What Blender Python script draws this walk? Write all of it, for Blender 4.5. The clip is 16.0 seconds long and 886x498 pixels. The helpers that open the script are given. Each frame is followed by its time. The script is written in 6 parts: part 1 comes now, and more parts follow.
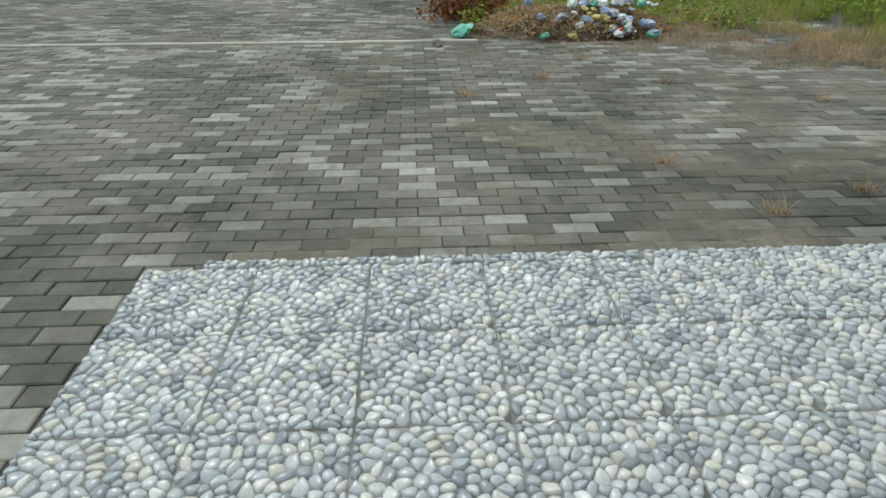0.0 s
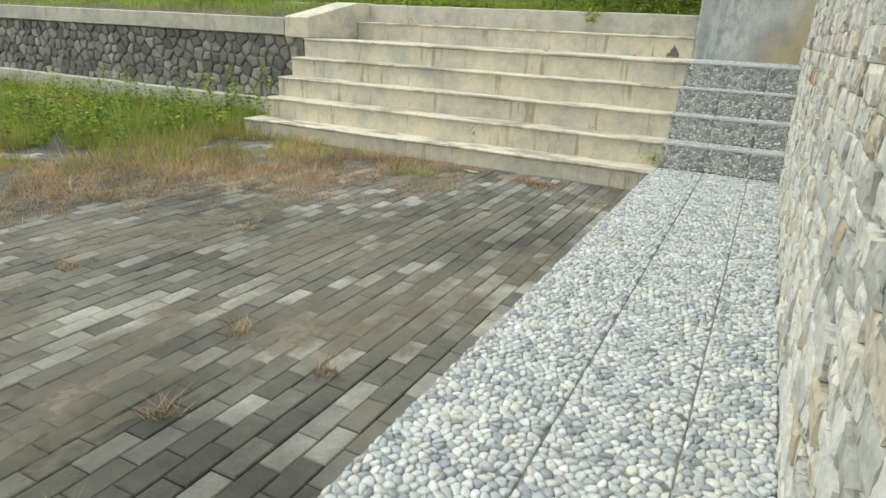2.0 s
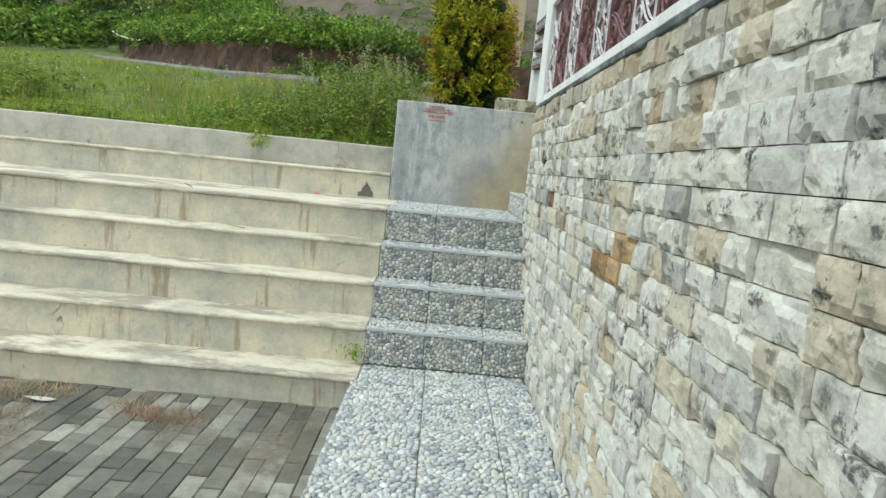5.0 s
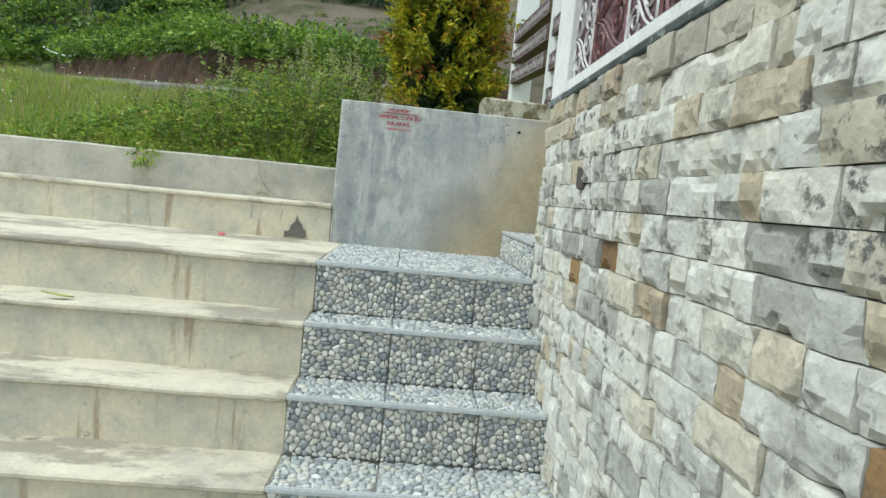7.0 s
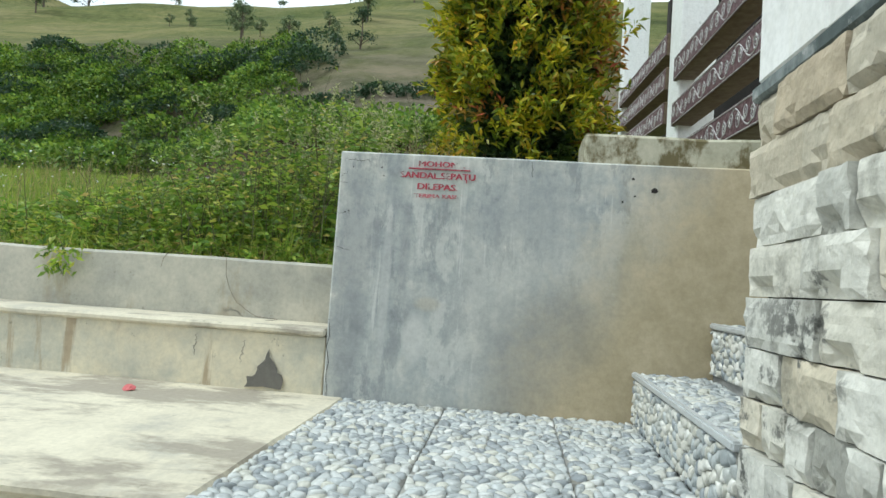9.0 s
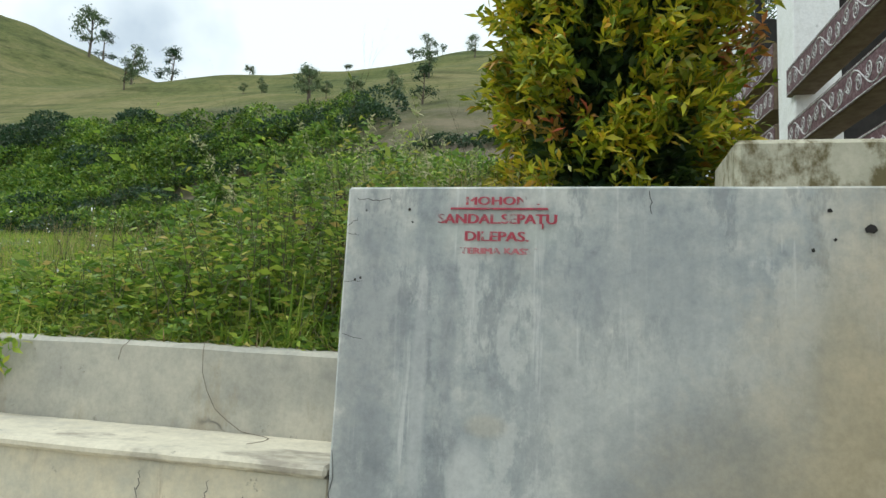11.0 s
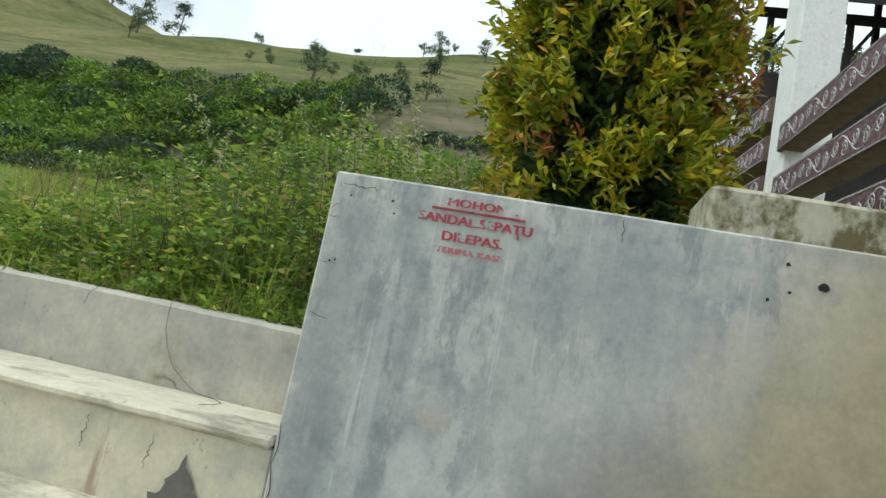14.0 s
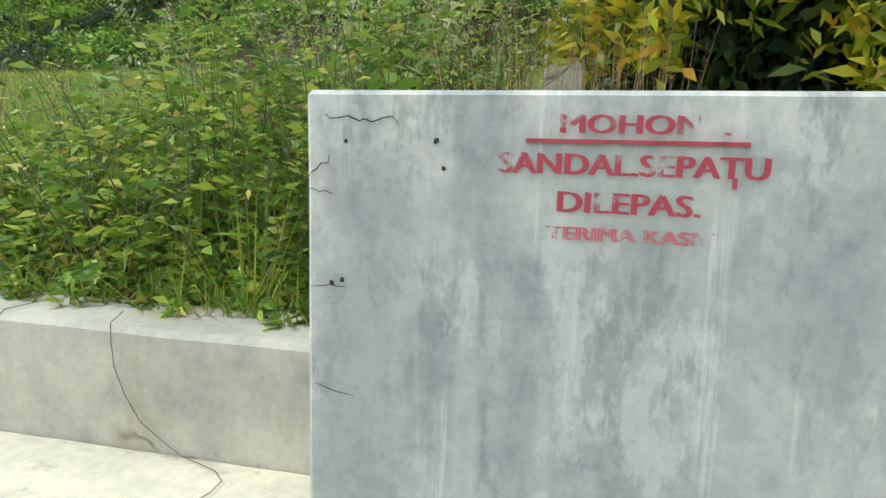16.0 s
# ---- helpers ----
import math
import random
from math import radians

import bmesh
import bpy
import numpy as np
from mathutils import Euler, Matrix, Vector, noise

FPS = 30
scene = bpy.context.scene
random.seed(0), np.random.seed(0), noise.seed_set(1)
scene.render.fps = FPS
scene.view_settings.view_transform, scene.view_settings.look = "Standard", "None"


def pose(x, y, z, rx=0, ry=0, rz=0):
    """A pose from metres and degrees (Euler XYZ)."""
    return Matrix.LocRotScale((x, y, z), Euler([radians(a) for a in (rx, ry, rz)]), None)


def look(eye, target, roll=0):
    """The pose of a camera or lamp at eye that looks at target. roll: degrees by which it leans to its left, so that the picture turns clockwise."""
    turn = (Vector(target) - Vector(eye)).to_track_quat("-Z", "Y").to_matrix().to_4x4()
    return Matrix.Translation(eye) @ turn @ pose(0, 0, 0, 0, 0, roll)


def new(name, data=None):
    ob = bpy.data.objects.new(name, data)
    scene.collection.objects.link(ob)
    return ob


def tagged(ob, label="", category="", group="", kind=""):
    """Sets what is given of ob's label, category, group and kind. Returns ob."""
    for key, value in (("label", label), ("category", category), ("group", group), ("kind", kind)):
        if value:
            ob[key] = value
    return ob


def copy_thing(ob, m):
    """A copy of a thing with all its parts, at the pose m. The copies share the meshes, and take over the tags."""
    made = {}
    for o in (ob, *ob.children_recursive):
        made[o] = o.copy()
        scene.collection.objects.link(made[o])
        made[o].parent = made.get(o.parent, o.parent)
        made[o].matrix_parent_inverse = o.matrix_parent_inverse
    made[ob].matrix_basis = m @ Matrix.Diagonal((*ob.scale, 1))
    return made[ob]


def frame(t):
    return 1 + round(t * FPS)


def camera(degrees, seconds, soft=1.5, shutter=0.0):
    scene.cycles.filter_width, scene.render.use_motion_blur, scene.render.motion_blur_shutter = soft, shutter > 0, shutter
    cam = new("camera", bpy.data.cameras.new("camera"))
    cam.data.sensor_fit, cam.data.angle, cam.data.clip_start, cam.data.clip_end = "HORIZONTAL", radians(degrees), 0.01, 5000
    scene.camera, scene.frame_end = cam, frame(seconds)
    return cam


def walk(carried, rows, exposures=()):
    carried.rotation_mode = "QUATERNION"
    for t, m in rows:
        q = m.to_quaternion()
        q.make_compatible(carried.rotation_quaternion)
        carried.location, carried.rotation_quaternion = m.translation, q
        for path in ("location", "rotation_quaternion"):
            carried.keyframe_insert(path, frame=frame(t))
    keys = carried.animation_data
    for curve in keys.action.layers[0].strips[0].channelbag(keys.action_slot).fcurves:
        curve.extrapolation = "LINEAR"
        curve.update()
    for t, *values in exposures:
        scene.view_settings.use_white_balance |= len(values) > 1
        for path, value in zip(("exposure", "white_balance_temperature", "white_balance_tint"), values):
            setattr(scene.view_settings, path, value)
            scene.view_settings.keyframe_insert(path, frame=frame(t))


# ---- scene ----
cam = camera(69.9, 16.0, soft=1.5)
METRES, EYE, TILT, LEAN, TURN = 10.1, 1.152, 0.0, -0.86, -2.1
ROWS = [
    (0.0, 0.0, 0.0, 0.0, -0.56, -28.97, 1.02),
    (0.5, 0.0115, 0.0372, 0.002, -13.53, -28.1, 1.4),
    (1.0, 0.0362, 0.071, -0.0019, -27.62, -31.66, 1.77),
    (1.5, 0.0637, 0.0997, 0.0001, -47.34, -27.75, -2.1),
    (2.0, 0.0917, 0.1158, 0.0058, -60.89, -20.0, -2.2),
    (2.5, 0.1263, 0.1312, 0.0099, -70.67, -17.61, -1.5),
    (3.0, 0.1618, 0.1443, 0.0146, -80.31, -14.54, -0.55),
    (3.5, 0.2034, 0.1509, 0.0168, -85.11, -11.02, -1.99),
    (4.0, 0.2438, 0.1606, 0.0174, -85.98, -9.05, -4.27),
    (6.5, 0.4754, 0.177, 0.0149, -90.6, -6.79, -5.59),
    (7.0, 0.5204, 0.1758, 0.0139, -90.95, -5.41, -5.6),
    (7.5, 0.5714, 0.1721, 0.0143, -88.21, -5.6, -4.55),
    (8.0, 0.617, 0.17, 0.016, -87.51, -3.3, -3.88),
    (8.5, 0.6655, 0.1615, 0.0171, -84.7, -2.35, -3.23),
    (9.0, 0.7107, 0.1625, 0.0207, -81.62, 2.26, -3.79),
    (11.5, 0.8028, 0.1774, 0.0335, -75.18, 6.47, -2.39),
    (12.0, 0.8027, 0.1779, 0.032, -76.09, 4.72, -3.7),
    (12.5, 0.8012, 0.1752, 0.0323, -77.75, 5.1, -4.85),
    (13.0, 0.7961, 0.1722, 0.0353, -77.19, 7.79, -6.58),
    (13.5, 0.7897, 0.1693, 0.0338, -75.35, 6.52, -9.13),
    (14.0, 0.796, 0.1729, 0.032, -78.13, 6.78, -11.11),
    (14.5, 0.822, 0.1851, 0.033, -84.62, 5.72, -11.69),
    (15.0, 0.8386, 0.1927, 0.0481, -81.89, -1.15, -6.2),
    (15.5, 0.8609, 0.2005, 0.0542, -76.32, -6.38, -4.13),
    (16.0, 0.8765, 0.2039, 0.0607, -74.93, -9.76, -1.13),
]
EXPOSURES = [(0.0, -0.55, 6050, 2), (1.0, -0.4, 6150, 2), (2.0, -0.12, 6400, 3), (3.0, -0.1, 6300, 2), (4.0, -0.13, 6150, 1), (7.5, -0.13, 5950, 0), (9.0, -0.13, 5950, 0), (11.5, -0.3, 6050, 1), (14.5, -0.3, 6050, 1), (15.0, 0.25, 6000, 1), (15.5, 0.21, 6000, 1), (16.0, 0.16, 6050, 1)]
walk(cam, [(t, pose(0, 0, EYE, TILT, LEAN, TURN) @ pose(METRES * x, METRES * y, METRES * z, 90 + pitch, roll, yaw)) for t, x, y, z, yaw, pitch, roll in ROWS],
     exposures=EXPOSURES)

# ---- world and light ----
SUN_EL, SUN_AZ = 55.0, -18.0
world = bpy.data.worlds.new("sky")
scene.world = world
world.use_nodes = True
wn, wl = world.node_tree.nodes, world.node_tree.links
wn.clear()
sky = wn.new("ShaderNodeTexSky")
sky.sky_type = "NISHITA"
sky.sun_disc = False
sky.sun_elevation, sky.sun_rotation = radians(SUN_EL), radians(SUN_AZ)
sky.dust_density, sky.air_density = 3.0, 1.2
wco = wn.new("ShaderNodeTexCoord")
wno = wn.new("ShaderNodeTexNoise")
wno.inputs["Scale"].default_value, wno.inputs["Detail"].default_value = 2.2, 6.0
wramp = wn.new("ShaderNodeValToRGB")
wramp.color_ramp.elements[0].position, wramp.color_ramp.elements[1].position = 0.22, 0.42
wmix = wn.new("ShaderNodeMix")
wmix.data_type = "RGBA"
wmix.inputs[7].default_value = (10.4, 10.6, 10.8, 1)
wbg = wn.new("ShaderNodeBackground")
wbg.inputs["Strength"].default_value = 0.125
wout = wn.new("ShaderNodeOutputWorld")
wl.new(wco.outputs["Generated"], wno.inputs["Vector"])
wl.new(wno.outputs["Fac"], wramp.inputs["Fac"])
wl.new(wramp.outputs["Color"], wmix.inputs[0])
wl.new(sky.outputs["Color"], wmix.inputs[6])
wl.new(wmix.outputs[2], wbg.inputs["Color"])
wl.new(wbg.outputs["Background"], wout.inputs["Surface"])

sun_data = bpy.data.lights.new("sun", "SUN")
sun_data.energy, sun_data.angle, sun_data.color = 2.2, radians(11), (1.0, 0.97, 0.92)
sun = new("sun", sun_data)
sa, se = radians(SUN_AZ), radians(SUN_EL)
sun.matrix_world = look((0, 0, 30), Vector((0, 0, 30)) - Vector((math.sin(sa) * math.cos(se), math.cos(sa) * math.cos(se), math.sin(se))))
scene.view_settings.exposure = 0.0


# ---- materials ----
def mat_new(name, rough=0.8, metal=0.0, spec=0.4):
    m = bpy.data.materials.new(name)
    m.use_nodes = True
    b = m.node_tree.nodes["Principled BSDF"]
    b.inputs["Roughness"].default_value, b.inputs["Metallic"].default_value = rough, metal
    b.inputs["Specular IOR Level"].default_value = spec
    return m, m.node_tree.nodes, m.node_tree.links, b


def ramp(n, stops):
    r = n.new("ShaderNodeValToRGB")
    e = r.color_ramp.elements
    while len(e) < len(stops):
        e.new(0.5)
    for k, (p, c) in enumerate(stops):
        e[k].position, e[k].color = p, (*c, 1)
    return r


def noise_tex(n, l, scale, detail=4.0, rough=0.6, stretch=None):
    geo = n.new("ShaderNodeNewGeometry")
    t = n.new("ShaderNodeTexNoise")
    t.inputs["Scale"].default_value, t.inputs["Detail"].default_value, t.inputs["Roughness"].default_value = scale, detail, rough
    if stretch:
        mp = n.new("ShaderNodeMapping")
        mp.inputs["Scale"].default_value = stretch
        l.new(geo.outputs["Position"], mp.inputs["Vector"])
        l.new(mp.outputs["Vector"], t.inputs["Vector"])
    else:
        l.new(geo.outputs["Position"], t.inputs["Vector"])
    return t


def mixed(n, l, fac, a, b, mode="MIX"):
    m = n.new("ShaderNodeMix")
    m.data_type, m.blend_type = "RGBA", mode
    for sock, v in ((m.inputs[0], fac), (m.inputs[6], a), (m.inputs[7], b)):
        if isinstance(v, (int, float)):
            sock.default_value = v
        elif isinstance(v, tuple):
            sock.default_value = (*v, 1)
        else:
            l.new(v, sock)
    return m.outputs[2]


def bumped(n, l, b, height, strength=0.4, dist=0.01):
    k = n.new("ShaderNodeBump")
    k.inputs["Strength"].default_value, k.inputs["Distance"].default_value = strength, dist
    l.new(height, k.inputs["Height"])
    l.new(k.outputs["Normal"], b.inputs["Normal"])


def step_fac(n, l, src, lo, hi):
    r = ramp(n, [(lo, (0, 0, 0)), (hi, (1, 1, 1))])
    l.new(src, r.inputs["Fac"])
    return r.outputs["Color"]


def hairlines(n, l, scale, width):
    """Fine wandering cracks, broken into stretches."""
    geo = n.new("ShaderNodeNewGeometry")
    warp = n.new("ShaderNodeTexNoise")
    warp.inputs["Scale"].default_value, warp.inputs["Detail"].default_value = 5.0, 6.0
    l.new(geo.outputs["Position"], warp.inputs["Vector"])
    mx = n.new("ShaderNodeMix")
    mx.data_type = "VECTOR"
    mx.inputs[0].default_value = 0.22
    l.new(geo.outputs["Position"], mx.inputs[4])
    l.new(warp.outputs["Color"], mx.inputs[5])
    v = n.new("ShaderNodeTexVoronoi")
    v.feature = "DISTANCE_TO_EDGE"
    v.inputs["Scale"].default_value = scale
    l.new(mx.outputs[1], v.inputs["Vector"])
    line = ramp(n, [(0.0, (1, 1, 1)), (width, (0, 0, 0))])
    l.new(v.outputs["Distance"], line.inputs["Fac"])
    gate = noise_tex(n, l, 2.6, 3, 0.6)
    return mixed(n, l, 1.0, line.outputs["Color"], step_fac(n, l, gate.outputs["Fac"], 0.58, 0.64), "MULTIPLY")


def concrete(name, pale, mid, dark, rust, rust_amount=0.45, streak=(1.0, 1.0, 0.25), cracks=0.0, stain_lo=0.56):
    m, n, l, b = mat_new(name, 0.88)
    big = noise_tex(n, l, 1.7, 6, 0.62)
    mid_n = noise_tex(n, l, 7.5, 7, 0.68)
    fine = noise_tex(n, l, 48, 6, 0.7)
    stain = noise_tex(n, l, 3.6, 6, 0.68, streak)
    both = mixed(n, l, 0.42, big.outputs["Color"], mid_n.outputs["Color"])
    r = ramp(n, [(0.42, dark), (0.49, mid), (0.56, pale)])
    l.new(both, r.inputs["Fac"])
    c = mixed(n, l, step_fac(n, l, stain.outputs["Fac"], stain_lo, stain_lo + 0.08), r.outputs["Color"], rust)
    c2 = mixed(n, l, rust_amount, r.outputs["Color"], c)
    g = ramp(n, [(0.25, (0.82, 0.82, 0.82)), (0.6, (1, 1, 1))])
    l.new(fine.outputs["Fac"], g.inputs["Fac"])
    spots = noise_tex(n, l, 13, 8, 0.72)
    c3 = mixed(n, l, 1.0, c2, g.outputs["Color"], "MULTIPLY")
    c4 = mixed(n, l, step_fac(n, l, spots.outputs["Fac"], 0.635, 0.70), c3, tuple(v * 0.42 for v in mid))
    if cracks:
        c4 = mixed(n, l, hairlines(n, l, cracks, 0.006), c4, tuple(v * 0.25 for v in mid))
    l.new(c4, b.inputs["Base Color"])
    bumped(n, l, b, mid_n.outputs["Fac"], 0.3, 0.006)
    return m


def island(n):
    return n.new("ShaderNodeNewGeometry").outputs["Random Per Island"]


def object_random(n):
    return n.new("ShaderNodeObjectInfo").outputs["Random"]


def stone_block(name, source, stops, dirt, dirt_lo, dirt_hi, scale, rough, bump, grain=60, chips=False, moss=False):
    m, n, l, b = mat_new(name, rough)
    r = ramp(n, stops)
    r.color_ramp.interpolation = "LINEAR"
    l.new(source(n), r.inputs["Fac"])
    vein = noise_tex(n, l, 11, 5, 0.7)
    fine = noise_tex(n, l, grain, 5, 0.7)
    v = ramp(n, [(0.25, (0.70, 0.70, 0.68)), (0.65, (1.06, 1.05, 1.03))])
    l.new(vein.outputs["Fac"], v.inputs["Fac"])
    c = mixed(n, l, 1.0, r.outputs["Color"], v.outputs["Color"], "MULTIPLY")
    f = ramp(n, [(0.2, (0.78, 0.78, 0.78)), (0.65, (1.04, 1.04, 1.04))])
    l.new(fine.outputs["Fac"], f.inputs["Fac"])
    c = mixed(n, l, 1.0, c, f.outputs["Color"], "MULTIPLY")
    if moss:
        wide = noise_tex(n, l, 0.55, 6, 0.65)
        w = ramp(n, [(0.38, (0.56, 0.57, 0.53)), (0.5, (0.92, 0.92, 0.88)), (0.62, (1.22, 1.20, 1.14))])
        l.new(wide.outputs["Fac"], w.inputs["Fac"])
        c = mixed(n, l, 1.0, c, w.outputs["Color"], "MULTIPLY")
    d = noise_tex(n, l, scale, 6, 0.68)
    c = mixed(n, l, step_fac(n, l, d.outputs["Fac"], dirt_lo, dirt_hi), c, dirt)
    l.new(c, b.inputs["Base Color"])
    if chips:
        # grey lichen in ragged colonies, and iron rust in a few places
        gate = noise_tex(n, l, 1.4, 4, 0.6)
        spot = noise_tex(n, l, 15, 8, 0.72)
        c = mixed(n, l, mixed(n, l, 1.0, step_fac(n, l, gate.outputs["Fac"], 0.42, 0.58), step_fac(n, l, spot.outputs["Fac"], 0.55, 0.62), "MULTIPLY"), c, (0.115, 0.115, 0.105))
        rust = noise_tex(n, l, 4.3, 7, 0.68)
        c = mixed(n, l, step_fac(n, l, rust.outputs["Fac"], 0.685, 0.73), c, (0.40, 0.28, 0.15))
        l.new(c, b.inputs["Base Color"])
        chip = noise_tex(n, l, 17, 3, 0.55)
        bumped(n, l, b, mixed(n, l, 0.25, chip.outputs["Color"], fine.outputs["Color"]), 0.75, 0.022)
    else:
        bumped(n, l, b, fine.outputs["Fac"], bump, 0.004)
    return m


PAVER = [(0.0, (0.112, 0.110, 0.098)), (0.42, (0.15, 0.147, 0.130)), (0.66, (0.19, 0.186, 0.165)), (0.78, (0.265, 0.26, 0.233)), (1.0, (0.36, 0.355, 0.325))]
M_PAVER = stone_block("paver_concrete", object_random, PAVER, (0.165, 0.152, 0.122), 0.52, 0.64, 0.9, 0.92, 0.35, moss=True)
M_PAVER_FIELD = stone_block("paver_concrete_far", island, PAVER, (0.165, 0.152, 0.122), 0.52, 0.64, 0.9, 0.92, 0.35, moss=True)
STONE = [(0.0, (0.35, 0.35, 0.32)), (0.09, (0.52, 0.52, 0.485)), (0.3, (0.67, 0.665, 0.62)), (0.58, (0.69, 0.68, 0.625)), (0.82, (0.65, 0.625, 0.545)), (0.94, (0.58, 0.52, 0.405)), (0.985, (0.50, 0.43, 0.32)), (1.0, (0.42, 0.32, 0.21))]
M_STONE = stone_block("split_limestone", object_random, STONE, (0.20, 0.195, 0.165), 0.56, 0.74, 6.0, 0.84, 0.85, 45, True)
M_STONE_FIELD = stone_block("split_limestone_far", island, STONE, (0.20, 0.195, 0.165), 0.56, 0.74, 6.0, 0.84, 0.85, 45, True)
TAN = [(0.0, (0.40, 0.38, 0.325)), (0.3, (0.51, 0.475, 0.395)), (0.7, (0.54, 0.485, 0.385)), (1.0, (0.45, 0.37, 0.265))]
M_STONE_TAN = stone_block("tan_limestone", object_random, TAN, (0.20, 0.185, 0.14), 0.56, 0.74, 6.0, 0.84, 0.85, 45, True)
M_STONE_TAN_FIELD = stone_block("tan_limestone_far", island, TAN, (0.20, 0.185, 0.14), 0.56, 0.74, 6.0, 0.84, 0.85, 45, True)
M_STONE_RUST = stone_block("rusty_limestone", object_random, [(0.0, (0.22, 0.13, 0.06)), (0.4, (0.38, 0.24, 0.11)), (0.75, (0.50, 0.36, 0.20)), (1.0, (0.58, 0.47, 0.31))], (0.12, 0.09, 0.06), 0.52, 0.66, 7.0, 0.84, 0.85, 45, True)
M_RUBBLE = stone_block("river_stone", island, [(0.0, (0.10, 0.10, 0.095)), (0.6, (0.19, 0.185, 0.17)), (1.0, (0.27, 0.26, 0.235))], (0.08, 0.08, 0.07), 0.6, 0.75, 4, 0.85, 0.5)
M_RUBBLE_PIECE = stone_block("river_stone_piece", object_random, [(0.0, (0.13, 0.13, 0.118)), (0.6, (0.24, 0.235, 0.21)), (1.0, (0.37, 0.355, 0.31))], (0.08, 0.08, 0.07), 0.58, 0.75, 4, 0.85, 0.5)
PEB = [(0.0, (0.27, 0.295, 0.32)), (0.22, (0.40, 0.43, 0.45)), (0.5, (0.51, 0.54, 0.55)), (0.75, (0.61, 0.625, 0.62)), (0.9, (0.59, 0.585, 0.52)), (1.0, (0.74, 0.75, 0.75))]
M_PEBBLE = stone_block("pebble_ceramic", island, PEB, (0.42, 0.40, 0.33), 0.62, 0.8, 1.7, 0.27, 0.08, 90)
M_PEBBLE_RISER = stone_block("pebble_ceramic_riser", island, [(0.0, (0.27, 0.30, 0.33)), (0.3, (0.44, 0.47, 0.48)), (0.55, (0.60, 0.59, 0.53)), (0.8, (0.66, 0.65, 0.60)), (1.0, (0.82, 0.82, 0.79))], (0.16, 0.14, 0.10), 0.60, 0.8, 5.0, 0.3, 0.08, 90)
M_GROUT = concrete("tile_grout", (0.36, 0.36, 0.35), (0.29, 0.29, 0.28), (0.20, 0.20, 0.19), (0.17, 0.15, 0.11))
M_TILE_BASE = concrete("tile_base", (0.37, 0.365, 0.335), (0.30, 0.295, 0.27), (0.21, 0.205, 0.185), (0.16, 0.14, 0.10))
M_TIER = concrete("cream_concrete", (0.68, 0.615, 0.46), (0.57, 0.535, 0.425), (0.44, 0.435, 0.37), (0.33, 0.25, 0.155), 0.75, (1.0, 1.9, 0.22), 0.8, 0.57)
M_TREAD = concrete("cream_screed", (0.68, 0.625, 0.49), (0.61, 0.56, 0.44), (0.48, 0.45, 0.375), (0.32, 0.285, 0.23), 0.9, (0.85, 0.36, 1), 0.7, 0.485)
M_KERB = concrete("grey_kerb_concrete", (0.56, 0.525, 0.44), (0.47, 0.45, 0.38), (0.37, 0.36, 0.315), (0.34, 0.28, 0.18), 0.5, (1, 1, 0.4), 0.8)
M_STUB = concrete("mossy_concrete", (0.52, 0.49, 0.38), (0.43, 0.41, 0.31), (0.27, 0.26, 0.18), (0.13, 0.105, 0.045), 0.95, (1.6, 1.6, 1.1), 0.0, 0.515)
M_SOIL = concrete("soil", (0.16, 0.13, 0.085), (0.12, 0.10, 0.065), (0.085, 0.07, 0.048), (0.11, 0.09, 0.05))
M_JOINT = concrete("sandy_joint", (0.11, 0.10, 0.083), (0.085, 0.078, 0.065), (0.06, 0.055, 0.047), (0.10, 0.085, 0.06))
M_TURF = concrete("grassy_turf", (0.15, 0.20, 0.045), (0.10, 0.14, 0.035), (0.06, 0.085, 0.025), (0.13, 0.11, 0.05), 0.4)
# reddish-brown soil, its colour darkened for the shadow under the scrub lip
M_REDSOIL = concrete("shaded_brown_soil", (0.12, 0.066, 0.038), (0.07, 0.042, 0.026), (0.032, 0.022, 0.015), (0.17, 0.085, 0.045))
M_WHITE = concrete("white_paint", (0.82, 0.82, 0.81), (0.80, 0.80, 0.79), (0.72, 0.72, 0.70), (0.62, 0.60, 0.54), 0.25)
M_TAN = concrete("tan_plaster", (0.56, 0.44, 0.31), (0.52, 0.40, 0.28), (0.45, 0.35, 0.25), (0.40, 0.3, 0.2))
M_DARK = concrete("dark_timber", (0.035, 0.030, 0.028), (0.025, 0.022, 0.020), (0.018, 0.016, 0.015), (0.03, 0.025, 0.02))
M_PATCH = concrete("bare_mortar", (0.17, 0.16, 0.14), (0.14, 0.132, 0.118), (0.10, 0.095, 0.088), (0.1, 0.09, 0.07))
M_MORTAR = concrete("pale_mortar", (0.30, 0.29, 0.26), (0.24, 0.235, 0.21), (0.17, 0.165, 0.15), (0.2, 0.17, 0.12))
M_PATH = concrete("worn_path", (0.27, 0.265, 0.245), (0.22, 0.215, 0.20), (0.15, 0.15, 0.13), (0.16, 0.14, 0.09))
M_TRIM_DARK = concrete("dark_plug_stone", (0.10, 0.085, 0.08), (0.085, 0.072, 0.068), (0.07, 0.06, 0.057), (0.09, 0.075, 0.07))
M_TRIM = concrete("dark_stone_trim", (0.30, 0.33, 0.33), (0.09, 0.11, 0.11), (0.05, 0.06, 0.06), (0.40, 0.41, 0.40), 0.9, (3, 3, 3))


